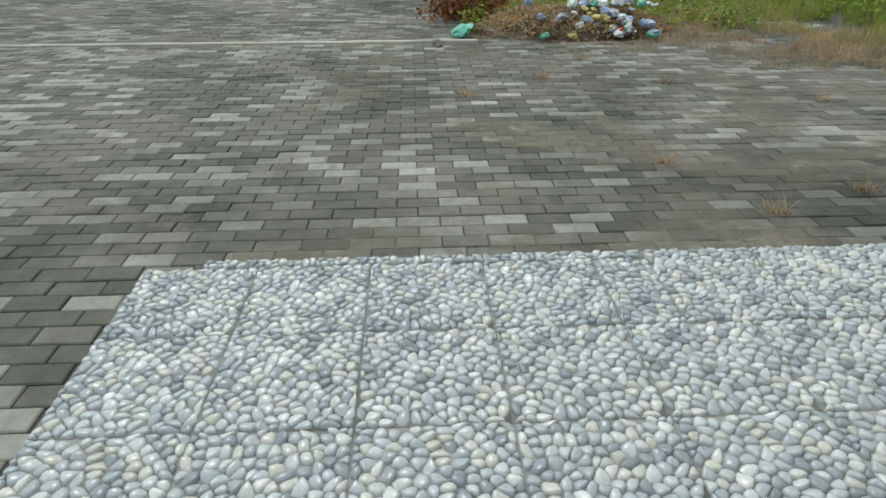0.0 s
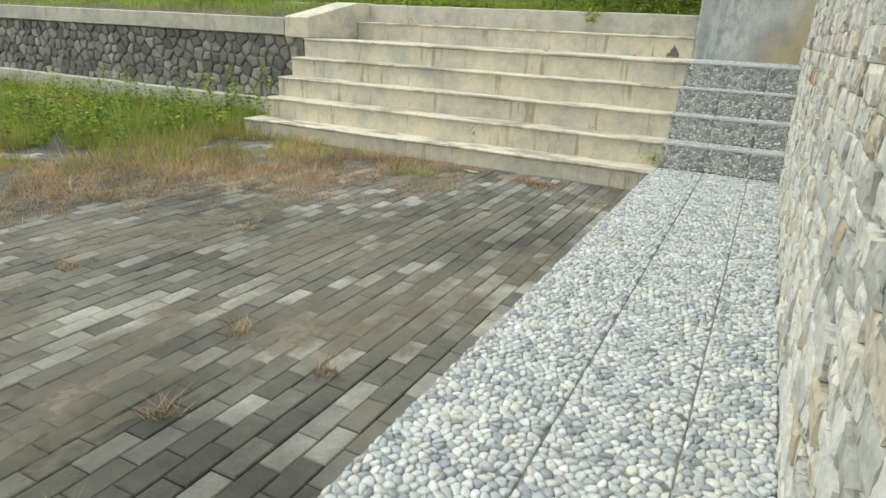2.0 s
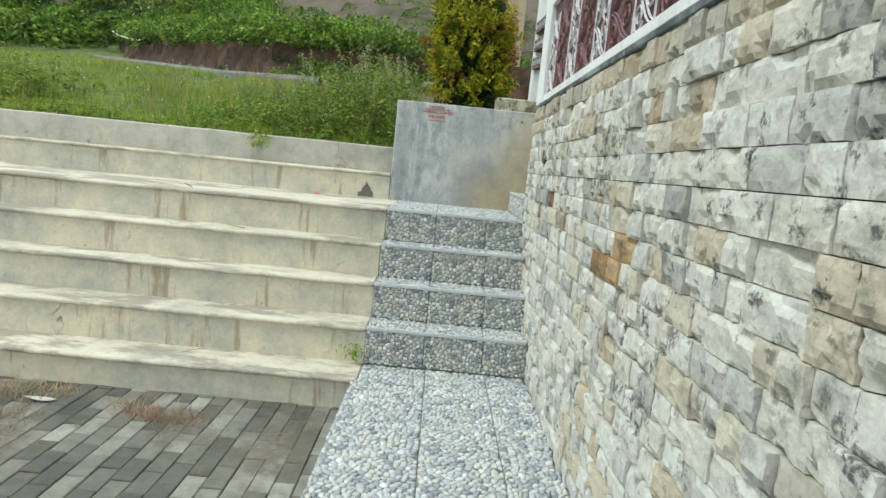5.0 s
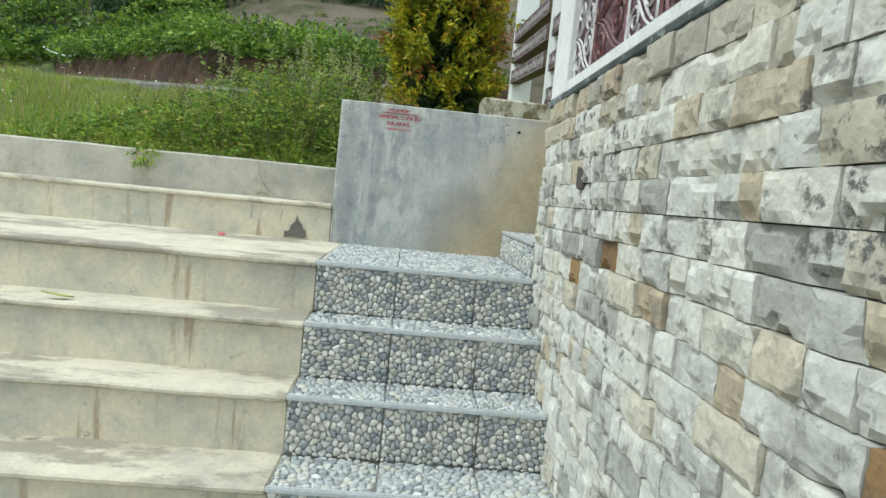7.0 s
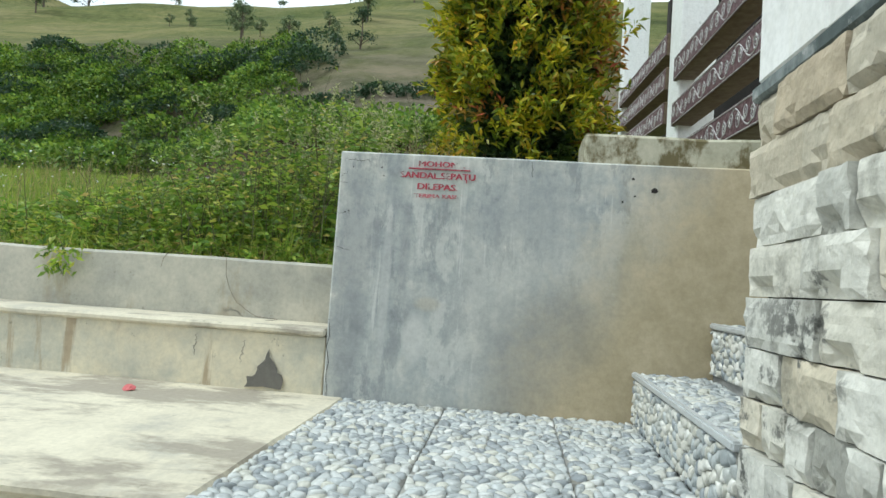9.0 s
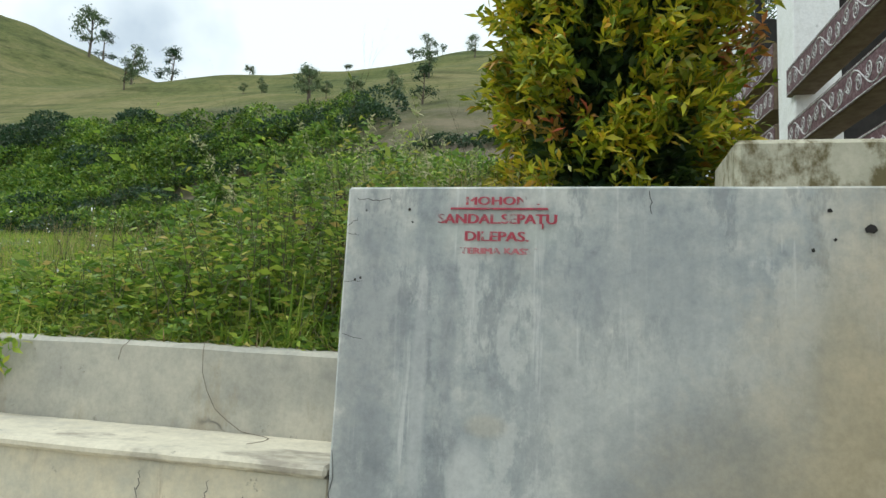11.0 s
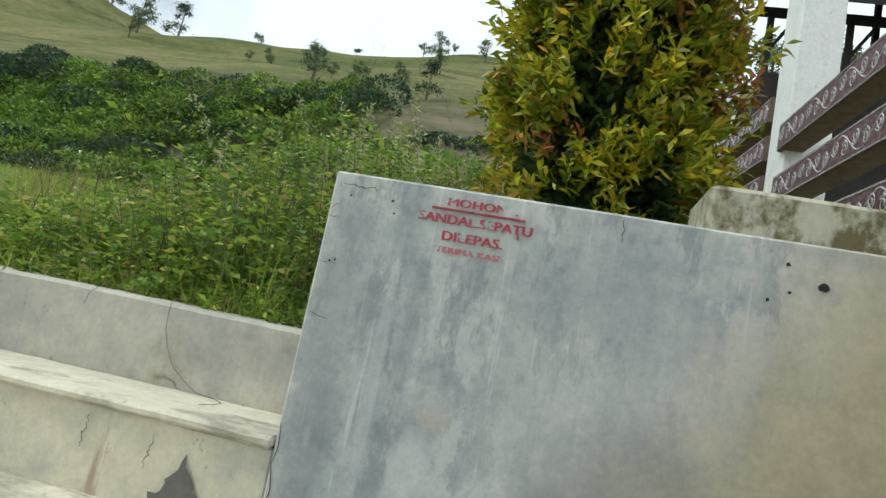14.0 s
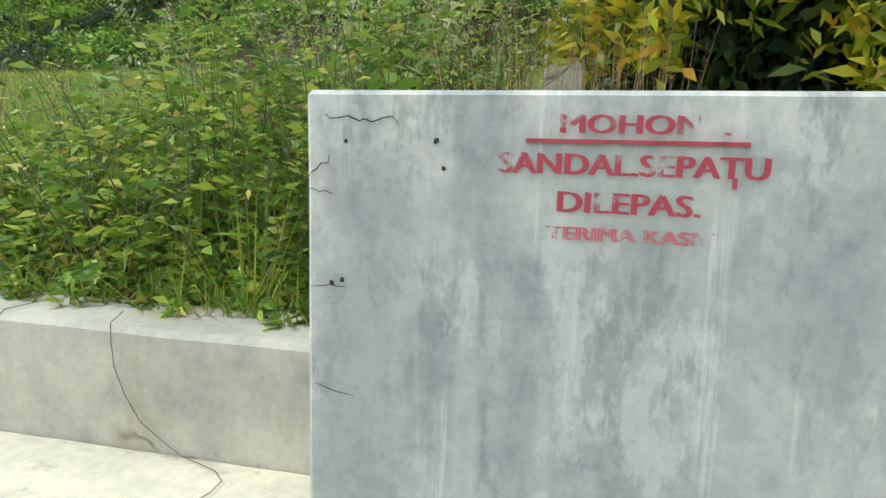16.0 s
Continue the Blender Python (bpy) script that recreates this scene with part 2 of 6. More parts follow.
STAINS = [
    (1.22, 1.33, 0.46, 0.42, (0.56, 0.55, 0.50), 0.4), (1.22, 1.20, 0.30, 0.30, (0.25, 0.25, 0.235), 0.58), (1.70, 1.386, 0.055, 0.03, (0.50, 0.43, 0.30), 0.35),
    (2.01, 1.45, 0.08, 0.55, (0.25, 0.265, 0.275), 0.55), (1.87, 1.45, 0.02, 0.36, (0.58, 0.58, 0.56), 0.4), (1.80, 1.60, 0.025, 0.22, (0.27, 0.285, 0.295), 0.5),
    (1.50, 1.72, 0.10, 0.10, (0.30, 0.32, 0.33), 0.4), (1.93, 1.62, 0.03, 0.12, (0.25, 0.265, 0.275), 0.5), (1.30, 1.75, 0.14, 0.16, (0.31, 0.33, 0.335), 0.4), (1.69, 1.86, 0.17, 0.06, (0.50, 0.53, 0.48), 0.5), (1.74, 1.25, 0.05, 0.10, (0.62, 0.615, 0.58), 0.6), (0.93, 1.5, 0.06, 0.3, (0.34, 0.31, 0.22), 0.5),
]


def panel_material():
    """Grey trowelled render, clouded and streaked, with a tan mud wash on the stair side."""
    m, n, l, b = mat_new("grey_render", 0.8)
    big = noise_tex(n, l, 3.0, 9, 0.68)
    mid = noise_tex(n, l, 12, 9, 0.74)
    streak = noise_tex(n, l, 6.0, 5, 0.65, (1, 1.5, 0.16))
    fine = noise_tex(n, l, 55, 6, 0.7)
    geo = n.new("ShaderNodeNewGeometry")
    sep = n.new("ShaderNodeSeparateXYZ")
    l.new(geo.outputs["Position"], sep.inputs[0])
    both = mixed(n, l, 0.40, big.outputs["Color"], mid.outputs["Color"])
    r = ramp(n, [(0.405, (0.235, 0.25, 0.258)), (0.455, (0.345, 0.36, 0.36)), (0.49, (0.40, 0.415, 0.405)), (0.525, (0.455, 0.46, 0.435)), (0.585, (0.59, 0.58, 0.53))])
    l.new(both, r.inputs["Fac"])
    s = ramp(n, [(0.38, (0.84, 0.86, 0.88)), (0.50, (0.98, 0.99, 0.99)), (0.63, (1.10, 1.09, 1.07))])
    l.new(streak.outputs["Fac"], s.inputs["Fac"])
    c = mixed(n, l, 1.0, r.outputs["Color"], s.outputs["Color"], "MULTIPLY")
    pale = noise_tex(n, l, 4.2, 12, 0.74, (1, 1.2, 0.75))
    c = mixed(n, l, step_fac(n, l, pale.outputs["Fac"], 0.535, 0.585), c, mixed(n, l, 0.55, c, (0.60, 0.60, 0.56)))
    dark = noise_tex(n, l, 6.5, 12, 0.72, (1, 1.3, 0.5))
    c = mixed(n, l, step_fac(n, l, dark.outputs["Fac"], 0.555, 0.60), c, mixed(n, l, 0.5, c, (0.22, 0.235, 0.245)))
    run = noise_tex(n, l, 9, 8, 0.7, (1, 1.6, 0.09))
    c = mixed(n, l, step_fac(n, l, run.outputs["Fac"], 0.60, 0.66), c, mixed(n, l, 0.6, c, (0.64, 0.64, 0.61)))
    # stains with a shape of their own: (y, z) centre, half-width, half-height, colour, strength
    for cy, cz, ry, rz, col, amt in STAINS:
        mp = n.new("ShaderNodeMapping")
        mp.inputs["Location"].default_value = (0, -cy / ry, -cz / rz)
        mp.inputs["Scale"].default_value = (0, 1 / ry, 1 / rz)
        l.new(geo.outputs["Position"], mp.inputs["Vector"])
        ln = n.new("ShaderNodeVectorMath")
        ln.operation = "LENGTH"
        l.new(mp.outputs["Vector"], ln.inputs[0])
        wb = n.new("ShaderNodeMath")
        wb.operation, wb.inputs[1].default_value = "MULTIPLY_ADD", 1.5
        l.new(both, wb.inputs[0])
        l.new(ln.outputs["Value"], wb.inputs[2])
        sp = ramp(n, [(0.0, (amt, amt, amt)), (0.40, (amt, amt, amt)), (0.56, (0, 0, 0))])
        half = n.new("ShaderNodeMath")
        half.operation, half.inputs[1].default_value = "MULTIPLY", 0.3
        l.new(wb.outputs[0], half.inputs[0])
        l.new(half.outputs[0], sp.inputs["Fac"])
        c = mixed(n, l, sp.outputs["Color"], c, col)
    # the wash: y falls to the stair side, z falls to the foot
    my = n.new("ShaderNodeMath")
    my.operation, my.inputs[1].default_value, my.inputs[2].default_value = "MULTIPLY_ADD", -0.9, 1.42
    l.new(sep.outputs["Y"], my.inputs[0])
    mz = n.new("ShaderNodeMath")
    mz.operation, mz.inputs[1].default_value, mz.inputs[2].default_value = "MULTIPLY_ADD", -0.55, 0.70
    l.new(sep.outputs["Z"], mz.inputs[0])
    add = n.new("ShaderNodeMath")
    l.new(my.outputs[0], add.inputs[0])
    l.new(mz.outputs[0], add.inputs[1])
    wob = n.new("ShaderNodeMath")
    wob.operation, wob.inputs[1].default_value = "MULTIPLY_ADD", 0.9
    l.new(both, wob.inputs[0])
    l.new(add.outputs[0], wob.inputs[2])
    wash = step_fac(n, l, wob.outputs[0], 0.60, 1.0)
    tan = ramp(n, [(0.38, (0.33, 0.275, 0.165)), (0.6, (0.50, 0.42, 0.285))])
    l.new(both, tan.inputs["Fac"])
    c = mixed(n, l, wash, c, tan.outputs["Color"])
    f = ramp(n, [(0.22, (0.85, 0.85, 0.85)), (0.6, (1.03, 1.03, 1.03))])
    l.new(fine.outputs["Fac"], f.inputs["Fac"])
    c = mixed(n, l, 1.0, c, f.outputs["Color"], "MULTIPLY")
    l.new(c, b.inputs["Base Color"])
    bumped(n, l, b, mid.outputs["Fac"], 0.22, 0.004)
    return m


M_PANEL = panel_material()


def plain(name, stops, scale=8.0, rough=0.7, metal=0.0, bump=0.2):
    m, n, l, b = mat_new(name, rough, metal)
    t = noise_tex(n, l, scale, 5, 0.65)
    r = ramp(n, stops)
    l.new(t.outputs["Fac"], r.inputs["Fac"])
    l.new(r.outputs["Color"], b.inputs["Base Color"])
    if bump:
        bumped(n, l, b, t.outputs["Fac"], bump, 0.004)
    return m


def leafy(name, stops, rough=0.5, trans=0.25, contrast=0.0, patch=2.2):
    m, n, l, b = mat_new(name, rough, 0, 0.35)
    r = ramp(n, stops)
    l.new(island(n), r.inputs["Fac"])
    big = noise_tex(n, l, patch, 3, 0.6)
    v = ramp(n, [(0.32, (0.70 - contrast, 0.74 - contrast, 0.70 - contrast)), (0.66, (1.15 + contrast * 0.5, 1.12 + contrast * 0.4, 1.1))])
    l.new(big.outputs["Fac"], v.inputs["Fac"])
    c = mixed(n, l, 1.0, r.outputs["Color"], v.outputs["Color"], "MULTIPLY")
    l.new(c, b.inputs["Base Color"])
    tr = n.new("ShaderNodeBsdfTranslucent")
    l.new(c, tr.inputs["Color"])
    ms = n.new("ShaderNodeMixShader")
    ms.inputs[0].default_value = trans
    l.new(b.outputs[0], ms.inputs[1])
    l.new(tr.outputs[0], ms.inputs[2])
    l.new(ms.outputs[0], n["Material Output"].inputs["Surface"])
    return m


M_BUSH = leafy("shrub_leaf", [(0.0, (0.12, 0.20, 0.02)), (0.3, (0.28, 0.35, 0.025)), (0.6, (0.50, 0.51, 0.03)), (0.9, (0.62, 0.50, 0.04)), (1.0, (0.62, 0.32, 0.05))], 0.38, 0.3, 0.42, 7.0)
# green of the under-layer, darkened for shade below the outer sprays
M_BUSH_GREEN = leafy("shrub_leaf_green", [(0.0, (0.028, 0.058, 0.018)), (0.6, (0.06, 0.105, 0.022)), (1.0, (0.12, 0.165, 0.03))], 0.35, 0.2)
M_BUSH_ORANGE = leafy("shrub_leaf_orange", [(0.0, (0.13, 0.13, 0.03)), (0.45, (0.36, 0.24, 0.045)), (0.85, (0.50, 0.21, 0.05)), (1.0, (0.56, 0.13, 0.07))])
M_WEED = leafy("weed_leaf", [(0.0, (0.07, 0.15, 0.028)), (0.4, (0.20, 0.34, 0.045)), (0.75, (0.38, 0.49, 0.07)), (0.93, (0.50, 0.52, 0.10)), (1.0, (0.55, 0.40, 0.14))], 0.5, 0.35, 0.22, 4.0)
M_GRASS = leafy("green_grass", [(0.0, (0.14, 0.25, 0.03)), (0.6, (0.30, 0.42, 0.045)), (1.0, (0.47, 0.48, 0.13))], 0.5, 0.35, 0.15, 1.1)
M_DRY = leafy("dry_grass", [(0.0, (0.32, 0.23, 0.12)), (0.5, (0.49, 0.355, 0.21)), (0.8, (0.50, 0.31, 0.19)), (1.0, (0.64, 0.53, 0.36))], 0.8, 0.3, 0.18)
M_PINK_DRY = leafy("rusty_dead_grass", [(0.0, (0.30, 0.17, 0.11)), (0.6, (0.45, 0.28, 0.19)), (1.0, (0.55, 0.42, 0.28))], 0.8, 0.3)
M_SCRUB = leafy("scrub_leaf", [(0.0, (0.055, 0.125, 0.022)), (0.5, (0.15, 0.275, 0.04)), (1.0, (0.33, 0.43, 0.07))], 0.5, 0.25, 0.36, 0.8)
M_SHOOT = leafy("young_weed_leaf", [(0.0, (0.12, 0.24, 0.035)), (0.6, (0.23, 0.36, 0.055)), (1.0, (0.38, 0.46, 0.10))], 0.45, 0.4)
M_SEED = leafy("seed_head", [(0.0, (0.24, 0.30, 0.10)), (0.6, (0.42, 0.44, 0.22)), (1.0, (0.58, 0.54, 0.36))], 0.7, 0.4)
M_REDDISH = leafy("reddish_leaf", [(0.0, (0.10, 0.035, 0.02)), (0.6, (0.24, 0.08, 0.03)), (1.0, (0.34, 0.16, 0.05))])
# lightened grey-green: distance haze is mixed into the leaf colour
M_TREE = leafy("hazy_tree_leaf", [(0.0, (0.075, 0.12, 0.06)), (0.6, (0.13, 0.185, 0.085)), (1.0, (0.19, 0.24, 0.115))])
# dark trees and bushes; inside the shrubs its darkness stands for shade
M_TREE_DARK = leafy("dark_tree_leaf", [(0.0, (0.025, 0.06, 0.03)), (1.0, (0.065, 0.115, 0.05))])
M_BARK = plain("bark", [(0.3, (0.07, 0.05, 0.035)), (0.7, (0.15, 0.12, 0.085))], 25)
M_STEM = plain("weed_stem", [(0.3, (0.06, 0.07, 0.025)), (0.7, (0.13, 0.13, 0.05))], 10)
M_TWIG = plain("dark_weed_stalk", [(0.3, (0.045, 0.04, 0.022)), (0.7, (0.11, 0.085, 0.045))], 10)
M_FLOWER = plain("white_flower", [(0.3, (0.7, 0.7, 0.66)), (0.7, (0.8, 0.8, 0.78))], 10)
M_BOARD = plain("maroon_paint", [(0.3, (0.06, 0.026, 0.032)), (0.5, (0.11, 0.055, 0.064)), (0.66, (0.22, 0.15, 0.155))], 34, 0.6)
M_BOARD_RAW = plain("raw_board", [(0.3, (0.11, 0.075, 0.05)), (0.7, (0.20, 0.15, 0.105))], 14, 0.8)
M_SCROLL = plain("white_relief_paint", [(0.35, (0.30, 0.27, 0.28)), (0.55, (0.58, 0.56, 0.56)), (0.7, (0.70, 0.69, 0.69))], 24, 0.6)
M_SCROLL_RED = plain("maroon_relief_paint", [(0.35, (0.07, 0.03, 0.035)), (0.55, (0.17, 0.06, 0.06)), (0.7, (0.30, 0.20, 0.20))], 24, 0.5)
M_NOSE = plain("aluminium_nosing", [(0.3, (0.52, 0.54, 0.55)), (0.7, (0.66, 0.68, 0.69))], 40, 0.42, 0.35)


def hill_material():
    m, n, l, b = mat_new("hill_ground", 0.95, 0, 0.1)
    geo = n.new("ShaderNodeNewGeometry")
    sep = n.new("ShaderNodeSeparateXYZ")
    l.new(geo.outputs["Position"], sep.inputs[0])
    a = noise_tex(n, l, 0.06, 7, 0.7)
    f = noise_tex(n, l, 1.3, 6, 0.75)
    dry = ramp(n, [(0.34, (0.070, 0.092, 0.030)), (0.5, (0.135, 0.142, 0.058)), (0.66, (0.20, 0.182, 0.092))])
    l.new(a.outputs["Fac"], dry.inputs["Fac"])
    g = ramp(n, [(0.3, (0.60, 0.66, 0.55)), (0.62, (1.1, 1.08, 1.0))])
    l.new(f.outputs["Fac"], g.inputs["Fac"])
    c = mixed(n, l, 1.0, dry.outputs["Color"], g.outputs["Color"], "MULTIPLY")
    trod = noise_tex(n, l, 0.16, 7, 0.7, (1.6, 0.35, 3.0))
    tr = ramp(n, [(0.36, (0.55, 0.60, 0.55)), (0.47, (0.95, 0.97, 0.95)), (0.64, (1.18, 1.12, 1.08))])
    l.new(trod.outputs["Fac"], tr.inputs["Fac"])
    c = mixed(n, l, 1.0, c, tr.outputs["Color"], "MULTIPLY")
    mid = noise_tex(n, l, 0.35, 6, 0.7)
    near = ramp(n, [(0.36, (0.05, 0.06, 0.026)), (0.47, (0.105, 0.095, 0.066)), (0.6, (0.16, 0.132, 0.105))])
    l.new(mid.outputs["Fac"], near.inputs["Fac"])
    mr = n.new("ShaderNodeMapRange")
    mr.inputs["From Min"].default_value, mr.inputs["From Max"].default_value = 30, 55
    l.new(sep.outputs["X"], mr.inputs["Value"])
    c = mixed(n, l, mr.outputs[0], near.outputs["Color"], c)
    l.new(c, b.inputs["Base Color"])
    bumped(n, l, b, f.outputs["Fac"], 0.5, 0.3)
    return m


M_HILL = hill_material()


PANEL_X = 9.665


def worn_paint(name, col, wear, spots=()):
    m, n, l, b = mat_new(name, 0.75)
    t = noise_tex(n, l, 70, 5, 0.7)
    big = noise_tex(n, l, 16, 3, 0.6)
    b.inputs["Base Color"].default_value = (*col, 1)
    tr = n.new("ShaderNodeBsdfTransparent")
    ms = n.new("ShaderNodeMixShader")
    ad = n.new("ShaderNodeMath")
    l.new(t.outputs["Fac"], ad.inputs[0])
    l.new(big.outputs["Fac"], ad.inputs[1])
    hf = n.new("ShaderNodeMath")
    hf.operation, hf.inputs[1].default_value = "MULTIPLY", 0.5
    l.new(ad.outputs[0], hf.inputs[0])
    cover = hf.outputs[0]
    geo = n.new("ShaderNodeNewGeometry")
    for y, z, r in spots:
        # rubbed thin round (y, z)
        dist = n.new("ShaderNodeVectorMath")
        dist.operation = "DISTANCE"
        dist.inputs[1].default_value = (PANEL_X, y, z)
        l.new(geo.outputs["Position"], dist.inputs[0])
        fade = n.new("ShaderNodeMapRange")
        fade.inputs["From Min"].default_value, fade.inputs["From Max"].default_value = 0.0, r
        fade.inputs["To Min"].default_value, fade.inputs["To Max"].default_value = -0.2, 0.0
        l.new(dist.outputs["Value"], fade.inputs["Value"])
        add = n.new("ShaderNodeMath")
        l.new(cover, add.inputs[0])
        l.new(fade.outputs[0], add.inputs[1])
        cover = add.outputs[0]
    l.new(step_fac(n, l, cover, wear, wear + 0.12), ms.inputs[0])
    l.new(tr.outputs[0], ms.inputs[1])
    l.new(b.outputs[0], ms.inputs[2])
    l.new(ms.outputs[0], n["Material Output"].inputs["Surface"])
    return m


def sand_film():
    """Fine sandy dirt lying in ragged drifts, thinning to nothing."""
    m, n, l, b = mat_new("drifted_sand", 0.95, 0, 0.1)
    big = noise_tex(n, l, 0.9, 8, 0.68, (1.0, 1.35, 1.0))
    fine = noise_tex(n, l, 30, 6, 0.7)
    col = ramp(n, [(0.3, (0.17, 0.152, 0.115)), (0.6, (0.25, 0.222, 0.172))])
    l.new(fine.outputs["Fac"], col.inputs["Fac"])
    l.new(col.outputs["Color"], b.inputs["Base Color"])
    both = mixed(n, l, 0.16, big.outputs["Color"], fine.outputs["Color"])
    cover = ramp(n, [(0.505, (0, 0, 0)), (0.55, (0.5, 0.5, 0.5)), (0.62, (0.95, 0.95, 0.95))])
    l.new(both, cover.inputs["Fac"])
    tr = n.new("ShaderNodeBsdfTransparent")
    ms = n.new("ShaderNodeMixShader")
    l.new(cover.outputs["Color"], ms.inputs[0])
    l.new(tr.outputs[0], ms.inputs[1])
    l.new(b.outputs[0], ms.inputs[2])
    l.new(ms.outputs[0], n["Material Output"].inputs["Surface"])
    return m


M_SAND = sand_film()
M_RED = worn_paint("red_stencil_paint", (0.38, 0.055, 0.08), 0.35, ((1.768, 1.935, 0.035), (1.836, 1.885, 0.026), (1.655, 1.888, 0.022), (1.60, 1.93, 0.03), (1.72, 1.845, 0.02)))
M_RED_FAINT = worn_paint("faint_red_paint", (0.47, 0.13, 0.15), 0.34, ((1.775, 1.805, 0.035), (1.595, 1.80, 0.02)))


# ---- mesh helpers ----
def place(name, me, mat, parent=None, label=""):
    ob = new(name, me)
    if mat is not None and not me.materials:
        me.materials.append(mat)
    if parent is not None:
        ob.parent = parent
    if label:
        ob["label"] = label
    return ob


def part(name, bm, mat, parent=None, label="", smooth=False):
    me = bpy.data.meshes.new(name)
    bm.normal_update()
    bm.to_mesh(me)
    bm.free()
    if smooth:
        me.polygons.foreach_set("use_smooth", [True] * len(me.polygons))
    return place(name, me, mat, parent, label)


def raw_mesh(name, verts, faces):
    me = bpy.data.meshes.new(name)
    me.from_pydata([tuple(v) for v in verts], [], faces)
    me.update()
    return me


def fast_mesh(name, verts, size):
    """A mesh of loose triangles or quads (size 3 or 4) whose corners follow one another in verts."""
    v = np.asarray(verts, dtype=np.float32).reshape(-1, 3)
    k = len(v)
    me = bpy.data.meshes.new(name)
    me.vertices.add(k)
    me.vertices.foreach_set("co", v.ravel())
    me.loops.add(k)
    me.loops.foreach_set("vertex_index", np.arange(k, dtype=np.int32))
    me.polygons.add(k // size)
    me.polygons.foreach_set("loop_start", np.arange(0, k, size, dtype=np.int32))
    me.update(calc_edges=True)
    return me


def thing(name, label, category, group="", at=(0, 0, 0)):
    ob = new(name)
    ob.location = at
    ob.empty_display_size = 0.1
    return tagged(ob, label, category, group)


def box(x0, x1, y0, y1, z0, z1, bevel=0.0, seg=1):
    bm = bmesh.new()
    bmesh.ops.create_cube(bm, size=1.0)
    for v in bm.verts:
        v.co = Vector(((x0 + x1) / 2 + v.co.x * (x1 - x0), (y0 + y1) / 2 + v.co.y * (y1 - y0), (z0 + z1) / 2 + v.co.z * (z1 - z0)))
    if bevel:
        bmesh.ops.bevel(bm, geom=bm.edges[:], offset=bevel, segments=seg, affect="EDGES")
    return bm


def rough_box(x0, x1, y0, y1, z0, z1, cell=0.12, amount=0.004, bevel=0.008, seed=0.0):
    """A cast block whose faces and arrises wander a little."""
    bm = box(x0, x1, y0, y1, z0, z1, bevel)
    for axis, a, b in ((0, x0, x1), (1, y0, y1), (2, z0, z1)):
        k = int((b - a) / cell)
        for i in range(1, k):
            co, no = Vector((0, 0, 0)), Vector((0, 0, 0))
            co[axis], no[axis] = a + (b - a) * i / k, 1
            bmesh.ops.bisect_plane(bm, geom=bm.verts[:] + bm.edges[:] + bm.faces[:], plane_co=co, plane_no=no)
    for v in bm.verts:
        q = v.co * 3.1 + Vector((seed, seed * 1.7, seed * 0.3))
        v.co += noise.noise_vector(q) * amount + noise.noise_vector(q * 4.3) * amount * 0.6
    return bm


def joined(bms):
    out = bmesh.new()
    for b in bms:
        me = bpy.data.meshes.new("tmp")
        b.to_mesh(me)
        b.free()
        out.from_mesh(me)
        bpy.data.meshes.remove(me)
    return out


# ---- ground and hill ----
HILL_U = [0, 5.8, 6.6, 7.4, 16, 25, 40, 60, 90, 105, 130, 300]
HILL_Z = [1.46, 2.95, 2.97, 3.6, 6.3, 9.6, 14.6, 22.0, 35.0, 38, 36, 20]
CREST_Y = [-60, 18, 22, 32, 46, 58, 71, 81, 89, 100, 110, 150]
CREST_Z = [9.9, 8.9, 8.5, 7.7, 6.9, 6.3, 6.2, 8.0, 11.2, 16.0, 21.0, 35]


BANK = [(17.0, -0.3), (17.0, 5.3), (28.0, 13.3), (38.0, 20.6)]
BANK_H = 0.8


def behind_bank(x, y):
    """Metres behind the cut bank, which runs along the slope and then away across it; below 0 in front of it."""
    return min(x - 17.0, (x - 17.0) * 0.588 - (y - 5.3) * 0.809)


def low_ground(x):
    return 1.46 + 0.21 * (x - 10.2) if x < 16 else 2.678 + 0.12 * (x - 16)


def along_bank(step, offset):
    """Points every step metres along the bank's line, offset metres in front of it, with the way outwards."""
    out = []
    for (ax, ay), (bx, by) in zip(BANK, BANK[1:]):
        d = math.hypot(bx - ax, by - ay)
        dx, dy = (bx - ax) / d, (by - ay) / d
        for i in range(int(d / step)):
            q = i * step
            out.append((ax + dx * q - dy * offset, ay + dy * q + dx * offset, -dy, dx))
    return out


def hill(x, y):
    u = x - 10.2
    z = float(np.interp(u, HILL_U, HILL_Z))
    low, s = low_ground(x), behind_bank(x, y)
    bank = low + BANK_H * min(max(s / 0.5, 0), 1)
    z = bank + (z - bank) * max(min(max((s - 0.5) / 7, 0), 1), min(max((x - 33) / 12, 0), 1))
    far = min(max((u - 20) / 50, 0), 1)
    z += far * float(np.interp(y, CREST_Y, CREST_Z))
    z += far * (0.4 * math.sin(y * 0.11 + 1) + 0.5 * math.sin(x * 0.13 + y * 0.07))
    near = min(max(u - 9, 0) / 10, 1)
    return z + near * 0.7 * noise.noise(Vector((x * 0.12, y * 0.12, 0.5))) + 0.06 * noise.noise(Vector((x * 0.9, y * 0.9, 0)))


def step_x(y):
    return 10.09 if y < 7.3 else 8.72


